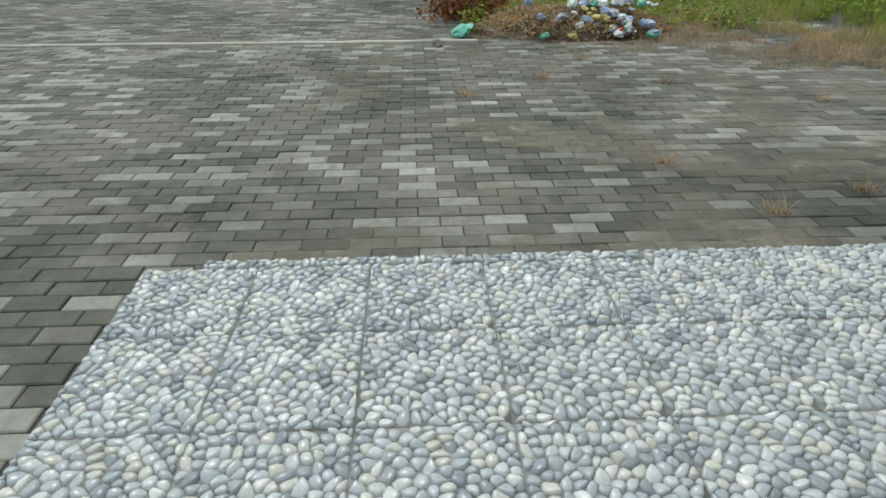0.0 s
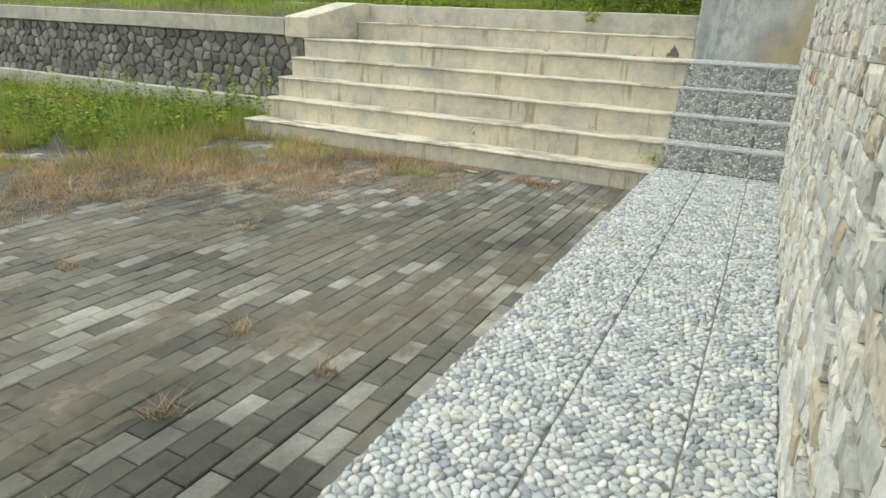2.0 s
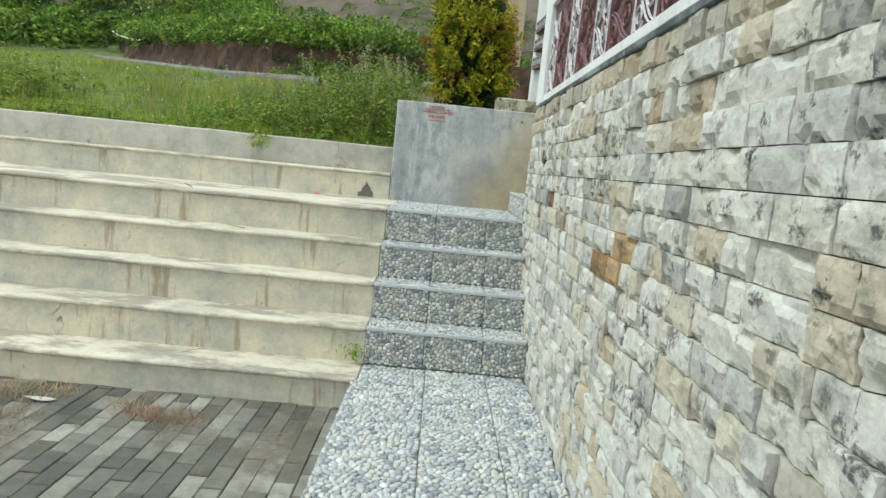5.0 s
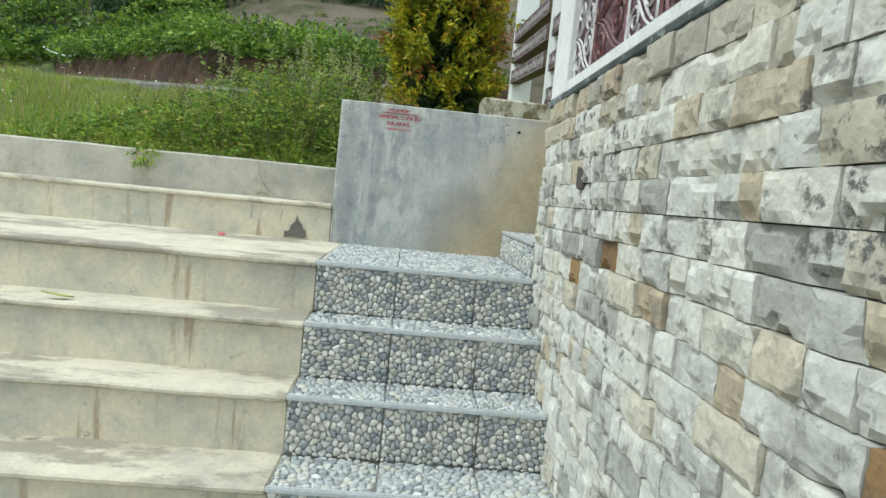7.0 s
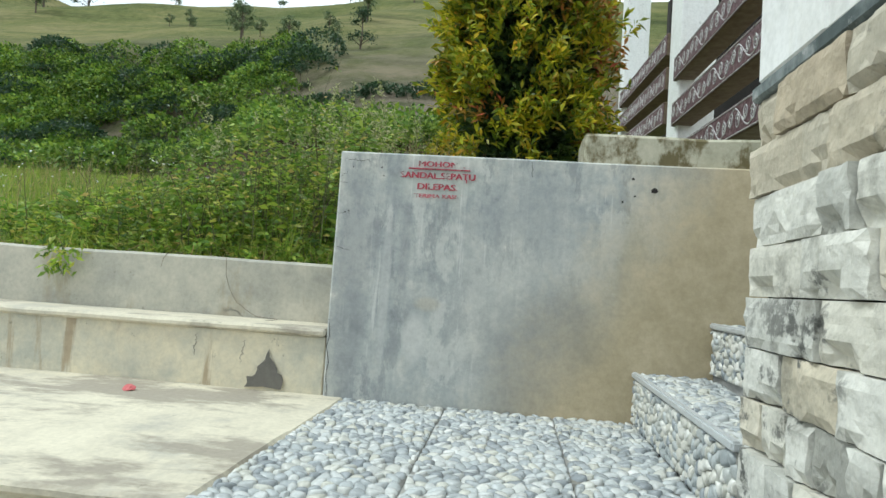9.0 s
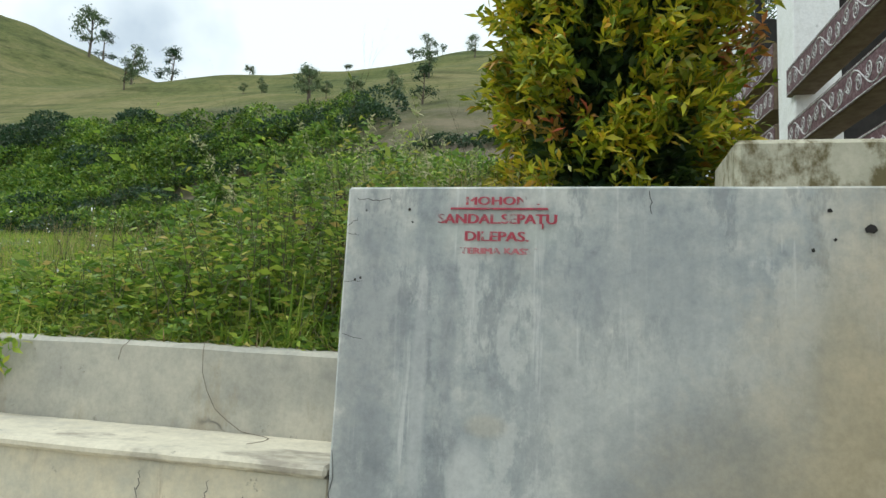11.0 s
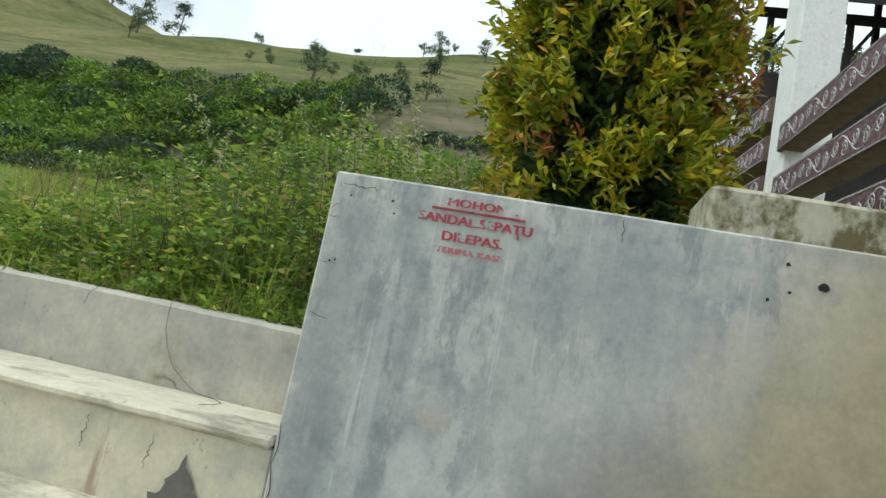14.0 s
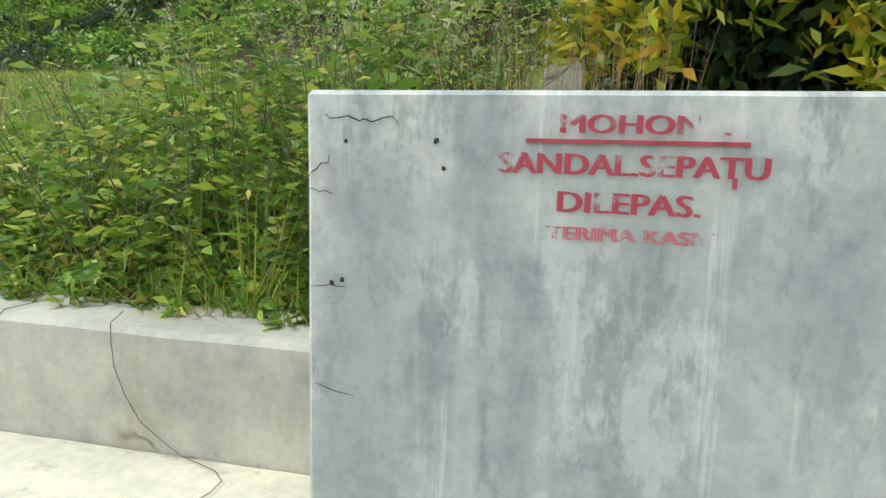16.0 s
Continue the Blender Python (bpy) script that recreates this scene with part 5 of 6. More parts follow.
def build_slope_grass():
    rng = np.random.default_rng(12)
    n = 90000
    xy = np.stack([10.2 + 6.2 * rng.random(n), rng.uniform(-0.4, 22, n)], 1)
    xy[:, 1] = np.where((xy[:, 1] < 1.2) & (xy[:, 0] < 10.3), 2.5, xy[:, 1])
    z = upper_z(xy[:, 0], xy[:, 1])
    thick = (xy[:, 1] > 3.9) | (xy[:, 0] > 12.8) | (rng.random(n) < 0.3)
    xy, z, n = xy[thick], z[thick], int(thick.sum())
    h = rng.uniform(0.08, 0.27, n) * (0.7 + 0.8 * clump_mask(xy, 0.8, 3, 0.0)) * np.interp(xy[:, 0], [10.2, 13.0, 16.4], [1.1, 0.9, 0.38])
    t = blades(xy, z - 0.02, h, rng.uniform(0.1, 0.9, n), rng.uniform(0.005, 0.010, n), rng)
    stuff("slope_grass", fast_mesh("slope_grass", t, 3), M_GRASS, "bright green grass on the slope above the kerb", "grass")
    m = 30000
    mx, my = 15.5 + 17 * rng.random(m) ** 1.4, rng.uniform(4.0, 26, m)
    ok = np.vectorize(behind_bank)(mx, my) < -1.1
    mx, my = mx[ok], my[ok]
    m = len(mx)
    t2 = blades(np.stack([mx, my], 1), upper_z(mx, my) - 0.02, rng.uniform(0.05, 0.14, m), rng.uniform(0.1, 0.8, m), rng.uniform(0.010, 0.020, m), rng)
    stuff("meadow_grass", fast_mesh("meadow_grass", t2, 3), M_GRASS, "green grass running back along the path", "grass")
    k = rng.random(n) < 0.12
    t = blades(xy[k], z[k], h[k] * 1.6, rng.uniform(0.1, 0.7, k.sum()), rng.uniform(0.003, 0.006, k.sum()), rng)
    stuff("straw", fast_mesh("straw", t, 3), M_DRY, "pale dry stalks among the slope grass", "dry grass")


def scrub_mesh(name, centres, radius, per, leaf, seed, flat=0.75):
    """Low rounded scrub: leaves in small sprays over many uneven humps."""
    rng = np.random.default_rng(seed)
    out = []
    for (cx, cy, cz), r in zip(centres, radius):
        k = max(60, int(per * r * r))
        lobes = rng.normal(size=(7, 3))
        lobes[:, 2] = np.abs(lobes[:, 2])
        lobes /= np.linalg.norm(lobes, axis=1, keepdims=True)
        d = rng.normal(size=(k, 3))
        d[:, 2] = np.abs(d[:, 2]) * 1.1 - 0.15
        d /= np.linalg.norm(d, axis=1, keepdims=True)
        lobe = np.max(d @ lobes.T, axis=1)
        bump = 0.66 + 0.40 * np.clip((lobe - 0.55) / 0.45, 0, 1) ** 0.7
        p = np.array([cx, cy, cz]) + d * np.array([r * 1.15, r * 1.15, r * flat]) * (bump * rng.uniform(0.86, 1.04, k))[:, None]
        q = d * [0.8, 0.8, 0.5] + rng.normal(0, 0.5, (k, 3))
        ln = leaf * rng.uniform(0.5, 1.4, k)
        out.append(leaf_quads(p, q, ln, ln * 0.55, rng))
    return fast_mesh(name, np.concatenate(out), 4)


def build_scrub():
    rng = np.random.default_rng(31)
    behind = np.vectorize(behind_bank)
    # shaggy lip hanging over the cut bank
    line = [p for p in along_bank(0.3, -0.1) if p[1] > 2.2]
    line = [p for p in line if noise.noise(Vector((p[1] * 0.5, 1.7, 4.0))) > -0.3]
    n = len(line)
    x, y = np.array([p[0] for p in line]) + rng.normal(0, 0.12, n), np.array([p[1] for p in line]) + rng.normal(0, 0.12, n)
    z = np.array([low_ground(a) for a in x]) + BANK_H + rng.uniform(-0.05, 0.2, n)
    stuff("lip_scrub", scrub_mesh("lip_scrub", np.stack([x, y, z], 1), rng.uniform(0.25, 0.62, n), 1700, 0.085, 8), M_SCRUB, "green scrub overhanging the cut bank", "scrub")
    # belt behind it
    n = 1300
    x, y = 17.2 + 15.0 * rng.random(n), rng.uniform(3.0, 18, n)
    s = behind(x, y)
    ok = (s > 0.5) & ((y > 4.6 + 0.35 * (x - 17)) | (s < 1.8)) & (y > 3.4)
    x, y = x[ok], y[ok]
    stuff("bank_scrub", scrub_mesh("bank_scrub", np.stack([x, y, upper_z(x, y) - 0.05], 1), 0.40 + 0.70 * rng.random(len(x)) ** 2, 800, 0.115, 1), M_SCRUB, "dense green scrub along the cut bank", "scrub")
    n = 760
    x, y = rng.uniform(27, 42, n), rng.uniform(8, 52, n)
    ok = np.array([noise.noise(Vector((a * 0.09, b * 0.09, 2.0))) > (-0.6 if a < 36 else 0.02) for a, b in zip(x, y)]) & (y > 4.8 + 0.36 * (x - 17)) & ((behind(x, y) > 0.6) | (x > 30.5 + 0.06 * y))
    x, y = x[ok], y[ok]
    stuff("valley_scrub", scrub_mesh("valley_scrub", np.stack([x, y, upper_z(x, y) - 0.2], 1), (0.7 + 1.0 * rng.random(len(x)) ** 2) * np.clip((y - 4) / 15, 0.7, 1.25) * np.clip(1.5 - (x - 30) / 14, 0.5, 1.1), 340, 0.22, 2), M_SCRUB, "green scrub at the foot of the hill", "scrub")
    # hedge along the upper edge of the bare patch, and brush at its foot
    y = np.linspace(2.2, 8.6, 15)
    x = 33.5 + rng.normal(0, 0.25, 15)
    stuff("hedge_scrub", scrub_mesh("hedge_scrub", np.stack([x, y, upper_z(x, y)], 1), rng.uniform(0.4, 0.75, 15), 1100, 0.12, 12), M_TREE_DARK, "dark hedge above the bare patch of slope", "scrub")
    n = 34
    x, y = rng.uniform(16.6, 18.2, n), rng.uniform(2.0, 5.0, n)
    stuff("foot_scrub", scrub_mesh("foot_scrub", np.stack([x, y, upper_z(x, y)], 1), rng.uniform(0.25, 0.6, n), 1800, 0.085, 14), M_SCRUB, "green brush at the foot of the bare slope", "scrub")
    # bushy belt across the foot of the hill
    n = 120
    x, y = rng.uniform(36.5, 43, n), rng.uniform(12.5, 40, n)
    x += 0.08 * (y - 12)
    r = rng.uniform(0.8, 1.7, n)
    tall = rng.random(n) < 0.35
    for pick, mat, label, seed in ((~tall, M_SCRUB, "green bushes across the foot of the hill", 16), (tall, M_TREE_DARK, "dark bushes among the green ones below the hill", 17)):
        stuff("hill_bushes", scrub_mesh("hill_bushes", np.stack([x, y, upper_z(x, y) - 0.1], 1)[pick], r[pick], 420, 0.2, seed, 0.9), mat, label, "scrub")
    # thin tussocks over the bare patch of slope
    n = 150
    x = rng.uniform(17.7, 31, n)
    y = rng.uniform(-1, 4.4 + 0.33 * (x - 17), n)
    stuff("tussocks", scrub_mesh("tussocks", np.stack([x, y, upper_z(x, y) - 0.05], 1), 0.12 + 0.22 * rng.random(n) ** 2, 3000, 0.07, 5), M_SCRUB, "sparse tussocks on the bare brown slope", "scrub")
    n = 34
    x = np.concatenate([rng.uniform(30.5, 36, n), rng.uniform(38, 48, 14)])
    y = np.concatenate([rng.uniform(9.5, 40, n), rng.uniform(30, 52, 14)])
    ok = np.array([noise.noise(Vector((a * 0.05, b * 0.16, 7.0))) > -0.12 for a, b in zip(x, y)])
    x, y = x[ok], y[ok]
    stuff("dark_scrub", scrub_mesh("dark_scrub", np.stack([x, y, upper_z(x, y) - 0.2], 1), rng.uniform(0.7, 1.35, len(x)) * np.clip(y / 16, 0.7, 1.7), 800, 0.17, 3), M_TREE_DARK, "dark bushes along the foot of the hill", "scrub")


def tube(bm, p, q, r0, r1, k=6):
    p, q = Vector(p), Vector(q)
    d = (q - p).normalized()
    a = d.orthogonal().normalized()
    b = d.cross(a)
    lo = [bm.verts.new(p + (a * math.cos(i * 6.2832 / k) + b * math.sin(i * 6.2832 / k)) * r0) for i in range(k)]
    hi = [bm.verts.new(q + (a * math.cos(i * 6.2832 / k) + b * math.sin(i * 6.2832 / k)) * r1) for i in range(k)]
    for i in range(k):
        bm.faces.new((lo[i], lo[(i + 1) % k], hi[(i + 1) % k], hi[i]))


def hill_tree(variant, mat, conic=False):
    """A sparse tree one unit high: tapered trunk, limbs, clumped crown."""
    rng = np.random.default_rng(50 + variant)
    tr = thing("tree", "", "tree")
    bm = bmesh.new()
    tube(bm, (0, 0, -0.05), (0.02, 0.01, 0.45), 0.028, 0.018)
    tube(bm, (0.02, 0.01, 0.45), (0.0, 0.03, 0.92), 0.018, 0.006)
    clumps = []
    for i in range(11):
        z = rng.uniform(0.18 if conic else 0.26, 0.95)
        a = rng.uniform(0, 6.28)
        reach = (0.30 * (1.05 - z) + 0.03) if conic else rng.uniform(0.08, 0.26) * (1.15 - abs(z - 0.65))
        tip = (math.cos(a) * reach, math.sin(a) * reach, z + 0.05)
        tube(bm, (0.01, 0.01, z - 0.08), tip, 0.010, 0.004, 4)
        clumps.append((tip, rng.uniform(0.08, 0.15) * (0.9 if conic else 1.0)))
    part("trunk", bm, M_BARK, tr)
    quads = []
    for c, r in clumps:
        per = 110
        p = np.array(c) + rng.normal(0, r * 0.55, (per, 3)) * [1, 1, 0.75]
        ln = rng.uniform(0.03, 0.065, per)
        quads.append(leaf_quads(p, rng.normal(size=(per, 3)), ln, ln * 0.5, rng))
    place("crown", fast_mesh("crown", np.concatenate(quads), 4), mat, tr)
    return tr


TREES = [
    (106.2, 95.4, 10.0, 1), (115.0, 100.2, 6.6, 3), (77.5, 60.7, 5.3, 1), (90.0, 64.3, 6.0, 3), (90.0, 51.1, 2.6, 2), (66.5, 37.4, 1.4, 0), (62.5, 32.7, 1.5, 0),
    (53.5, 23.4, 2.5, 1), (67.8, 36.0, 1.8, 0), (49.2, 21.5, 3.1, 1), (51.5, 21.1, 1.5, 0), (47.8, 17.4, 2.4, 2), (52.5, 16.2, 1.6, 0), (46.2, 12.0, 2.7, 3),
    (36.5, 12.2, 1.5, 3), (57.0, 14.5, 3.0, 2), (71.0, 56.1, 3.9, 1), (90.0, 35.7, 1.4, 2), (45.8, 13.5, 1.9, 0), (90.0, 25.8, 2.6, 2), (91.0, 24.0, 3.7, 1),
    (90.0, 21.5, 1.8, 0), (90.0, 35.3, 1.5, 2), (78.5, 14.8, 3.1, 1), (60, -12.2, 6.8, 1), (60, -16.2, 8.0, 2), (62, -18, 6.5, 0),
]


def plant_trees():
    kinds = [hill_tree(0, M_TREE), hill_tree(1, M_TREE), hill_tree(2, M_TREE), hill_tree(3, M_TREE_DARK, True)]
    first = set()
    for i, (x, y, h, k) in enumerate(TREES):
        m = Matrix.Translation((x, y, hill(x, y) - 0.1)) @ Matrix.Rotation(i * 1.3, 4, "Z") @ Matrix.Diagonal((1.05 * h, 1.05 * h, h, 1))
        if k not in first:
            first.add(k)
            kinds[k].matrix_basis = m
            ob = kinds[k]
        else:
            ob = copy_thing(kinds[k], m)
            ob.matrix_basis = m
        tagged(ob, "small dark conical tree on the dry hillside" if k == 3 else "slender open-crowned tree on the dry hillside", "tree", "trees on the hill")


def build_shrub(cx, cy, z0, top, rad, count, mat, leaf, seed, label, bare=0.0):
    """A clipped upright shrub: woody stems inside, a shell of pointed leaves in sprays."""
    rng = np.random.default_rng(seed)
    sh = thing("shrub", label, "shrub", at=(cx, cy, z0))
    bm = bmesh.new()
    for i in range(7):
        a = i * 0.9
        mid = (math.cos(a) * rad * 0.35, math.sin(a) * rad * 0.35, (top - z0) * 0.4)
        tube(bm, (math.cos(a) * 0.05, math.sin(a) * 0.05, -0.15), mid, 0.018, 0.012)
        tube(bm, mid, (math.cos(a + 0.3) * rad * 0.6, math.sin(a + 0.3) * rad * 0.6, (top - z0) * 0.75), 0.012, 0.005)
    part("trunk", bm, M_BARK, sh)
    hgt = top - z0

    def shell(k, lo, hi):
        q = rng.uniform(0.0, 1.0, k)
        prof = np.sqrt(np.clip(1 - (np.abs(q - 0.58) / 0.60) ** 2.2, 0, 1))
        a = rng.uniform(0, 2 * np.pi, k)
        rr = rad * prof * rng.uniform(lo, hi, k) * (1 + 0.10 * np.sin(a * 3 + q * 9) + 0.06 * np.sin(a * 7 - q * 17))
        return np.stack([np.cos(a) * rr, np.sin(a) * rr, q * hgt], 1), a

    # tufts of sprays, with dark hollows between them
    tufts = count // 190
    c, a = shell(tufts, 0.86, 1.06)
    high = c[:, 2] > bare * hgt * rng.uniform(0.75, 1.2, tufts)
    c, a = c[high], a[high]
    tufts = len(c)
    rep = np.repeat(np.arange(tufts), 15)
    sc = c[rep] + rng.normal(0, 0.047, (len(rep), 3)) * [1, 1, 0.8]
    out = np.stack([np.cos(a[rep]) * 0.7, np.sin(a[rep]) * 0.7, rng.uniform(0.05, 1.1, len(rep))], 1)
    rp = np.repeat(np.arange(len(rep)), 9)
    along = np.tile(np.linspace(0, 0.07, 9), len(rep))
    od = out / np.linalg.norm(out, axis=1, keepdims=True)
    base = sc[rp] + od[rp] * along[:, None]
    d = od[rp] * 0.8 + rng.normal(0, 0.62, (len(rp), 3))
    ln = leaf * rng.uniform(0.6, 1.3, len(rp))
    quads = leaf_quads(base, d, ln, ln * 0.32, rng)
    warm = ((rng.random(tufts) < np.clip(0.06 - 0.55 * c[:, 1] / rad, 0.02, 0.5))[rep] & (rng.random(len(rep)) < 0.6))[rp]
    place("foliage", fast_mesh("foliage", quads[~warm], 4), mat, sh)
    place("young_foliage", fast_mesh("young_foliage", quads[warm], 4), M_BUSH_ORANGE, sh, "orange-bronze young leaves")
    # under-layer: the shade behind the sprays is put into the leaf colour
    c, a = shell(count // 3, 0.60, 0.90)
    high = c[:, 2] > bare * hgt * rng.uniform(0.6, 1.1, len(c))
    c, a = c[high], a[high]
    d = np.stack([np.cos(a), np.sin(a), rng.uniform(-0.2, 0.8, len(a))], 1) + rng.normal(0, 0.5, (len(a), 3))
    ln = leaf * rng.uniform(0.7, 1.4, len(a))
    place("green_foliage", fast_mesh("green_foliage", leaf_quads(c, d, ln, ln * 0.36, rng), 4), M_BUSH_GREEN, sh, "dark green leaves under the sprays, darkened for inner shade")
    # core leaves in a near-black green that paints the crown's inner shadow
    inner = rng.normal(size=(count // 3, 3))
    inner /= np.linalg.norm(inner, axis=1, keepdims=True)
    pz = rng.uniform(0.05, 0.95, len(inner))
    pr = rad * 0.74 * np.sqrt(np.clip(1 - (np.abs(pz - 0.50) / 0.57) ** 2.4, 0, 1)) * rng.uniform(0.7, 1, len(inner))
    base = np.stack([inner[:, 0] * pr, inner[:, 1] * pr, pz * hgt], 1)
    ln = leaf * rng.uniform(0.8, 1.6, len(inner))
    place("inner_foliage", fast_mesh("inner_foliage", leaf_quads(base, inner + rng.normal(0, 0.5, inner.shape), ln, ln * 0.5, rng), 4), M_TREE_DARK, sh, "inner leaves coloured dark for the shade inside the shrub")
    return sh


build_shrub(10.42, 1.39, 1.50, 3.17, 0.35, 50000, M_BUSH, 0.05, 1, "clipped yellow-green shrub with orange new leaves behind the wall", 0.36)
build_shrub(12.5, 1.62, 2.0, 4.35, 0.36, 6000, M_BUSH_ORANGE, 0.06, 2, "taller orange-brown clipped shrub beside the yellow-green one")
build_slope_grass()
build_weeds("tall_weeds", "tall leafy green weeds crowding the kerb", (10.22, 12.2), (2.08, 4.3), 860, 0.22, 0.84, M_WEED, 3, 0.046)
build_weeds("low_weeds", "low mixed weeds along the kerb and slope", (10.18, 14.5), (2.0, 15), 380, 0.07, 0.20, M_WEED, 6, 0.042, False)
seeding_weeds()
build_weeds("kerb_bush", "bushy flowering weeds standing on the slope behind the kerb", (10.4, 11.8), (6.31, 7.71), 130, 0.25, 0.55, M_WEED, 29, 0.06, False)
ct = np.random.default_rng(64)
cg = np.stack([ct.uniform(9.05, 10.4, 9000), ct.uniform(7.6, 20, 9000)], 1)
stuff("cap_grass", fast_mesh("cap_grass", blades(cg, np.full(9000, 1.2) + 0.22 * np.maximum(0, cg[:, 0] - 8.7) - 0.03, ct.uniform(0.08, 0.28, 9000), ct.uniform(0.1, 0.9, 9000), ct.uniform(0.006, 0.011, 9000), ct), 3), M_GRASS, "green grass behind the retaining wall", "grass")


def bare_twigs():
    """Dark forking weed stalks, nearly leafless, standing over the leafy ones."""
    rng = np.random.default_rng(61)
    out = []

    def stalk(p, d, ln, w, depth):
        q = p
        for i in range(4):
            d = d + rng.normal(0, 0.13, 3)
            d = d / np.linalg.norm(d)
            e = q + d * ln / 4
            side = np.cross(d, [1.0, 0.2, 0.1])
            side /= np.linalg.norm(side) + 1e-9
            out.append([q - side * w, q + side * w, e + side * w * 0.8, e - side * w * 0.8])
            q, w = e, w * 0.8
            if depth and i > 0:
                for _ in range(2):
                    stalk(q, d * 0.8 + rng.normal(0, 0.45, 3), ln * rng.uniform(0.3, 0.55), w * 0.7, depth - 1)

    for i in range(46):
        x, y = rng.uniform(10.26, 11.3), 2.12 + 1.9 * rng.random() ** 1.5
        stalk(np.array([x, y, low_ground(x) - 0.02]), np.array([rng.normal(-0.1, 0.2), rng.normal(0, 0.25), 1.0]), rng.uniform(0.4, 0.85) * (1 if y < 3.1 else 0.7), 0.0028, 2)
    stuff("bare_stalks", fast_mesh("bare_stalks", np.array(out), 4), M_TWIG, "dark forking weed stalks with few leaves", "weeds")


bare_twigs()
bs = np.random.default_rng(62)
sx = np.stack([bs.uniform(9.99, 10.2, 420), 1.60 + bs.random(420) * 0.32], 1)
stuff("straw_clump", fast_mesh("straw_clump", blades(sx, np.full(420, 1.5), bs.uniform(0.35, 0.72, 420), bs.uniform(0.05, 0.35, 420), bs.uniform(0.003, 0.006, 420), bs), 3), M_DRY, "dry yellow stalks between the wall and the shrub", "dry grass")
build_weeds("broad_weeds", "brighter broad-leaved weeds among the tall ones", (10.25, 12.0), (2.12, 4.6), 150, 0.25, 0.80, M_SHOOT, 41, 0.066)
build_weeds("kerb_weeds", "short weeds spilling over the kerb edge", (10.10, 10.35), (2.08, 9.0), 330, 0.06, 0.20, M_WEED, 23, 0.045, False)
rf = np.random.default_rng(77)
fl = np.stack([rf.uniform(10.3, 13.2, 150), rf.uniform(2.0, 9.0, 150)], 1)
fz = upper_z(fl[:, 0], fl[:, 1]) + rf.uniform(0.2, 0.55, 150)
stuff("weed_flowers", fast_mesh("weed_flowers", leaf_quads(np.concatenate([fl, fz[:, None]], 1), rf.normal(size=(150, 3)), np.full(150, 0.018), np.full(150, 0.016), rf), 4), M_FLOWER, "tiny white flowers dotted over the weeds", "flowers")
eb = np.stack([rf.uniform(10.12, 10.4, 5000), rf.uniform(2.08, 10, 5000)], 1)
t = blades(eb, np.where(eb[:, 0] < 10.21, 1.515, 1.48), rf.uniform(0.03, 0.16, 5000), rf.uniform(0.4, 1.6, 5000), rf.uniform(0.003, 0.007, 5000), rf)
stuff("edge_grass", fast_mesh("edge_grass", t, 3), M_GRASS, "grass blades leaning over the kerb", "grass")
eb = np.stack([rf.uniform(10.12, 10.5, 1600), rf.uniform(2.08, 10, 1600)], 1)
t = blades(eb, np.full(1600, 1.515), rf.uniform(0.01, 0.08, 1600), rf.uniform(1.5, 5, 1600), rf.uniform(0.003, 0.006, 1600), rf)
stuff("edge_straw", fast_mesh("edge_straw", t, 3), M_DRY, "dead straw lying along the kerb", "dry grass")
build_scrub()
plant_trees()
build_yard_grass()
for i, (x, y) in enumerate(((1.75, 2.72), (2.35, 2.95), (1.45, 3.4), (3.0, 3.2), (2.9, 2.62), (1.1, 5.4), (2.1, 5.2), (3.1, 4.6), (1.6, 6.1), (4.2, 4.3), (0.4, 4.9))):
    tuft(x, y, 70 + i)
for i, (x, y) in enumerate(((6.6, 4.1), (6.5, 4.35), (6.55, 4.25))):
    tuft(x, y, 90 + i, M_GRASS, 90, 0.14, 0.10)
for i in range(7):
    tuft(6.84 + 0.02 * i, 2.86 + 0.06 * i, 120 + i, M_PINK_DRY, 70, 0.13, 0.07)
build_weeds("corner_weeds", "bushy green weeds at the foot of the retaining wall", (4.9, 8.3), (7.0, 10.5), 150, 0.25, 0.75, M_WEED, 15, 0.07, False).location.z -= 1.45
def vine(points, name, label):
    bm = bmesh.new()
    for p, q in zip(points, points[1:]):
        tube(bm, p, q, 0.0010, 0.0009, 5)
    return tagged(part(name, bm, M_BARK), label, "vine")


vine([(10.06, 2.70, 1.535), (9.993, 2.676, 1.53), (9.989, 2.674, 1.49), (9.988, 2.669, 1.436), (9.988, 2.648, 1.38), (9.986, 2.612, 1.325), (9.984, 2.56, 1.29), (9.98, 2.51, 1.264), (9.954, 2.421, 1.261), (9.92, 2.385, 1.262), (9.879, 2.383, 1.261), (9.82, 2.40, 1.262)], "vine", "thin bare vine trailing down the kerb onto the bench")


def hanging_weed(x, y, z, drop, count, seed, label):
    """A small clump of leaves spilling down a face that looks towards -x."""
    r = np.random.default_rng(seed)
    q = r.random(count)
    p = np.stack([x - 0.02 - 0.05 * r.random(count), y + r.normal(0, 0.07, count) * (1.1 - 0.6 * q), z + 0.05 - drop * q], 1)
    ln = r.uniform(0.02, 0.05, count)
    return tagged(place("hanging_weed", fast_mesh("hanging_weed", leaf_quads(p, r.normal(size=(count, 3)) + [-0.5, 0, -0.7], ln, ln * 0.4, r), 4), M_WEED), label, "weeds", kind="stuff")


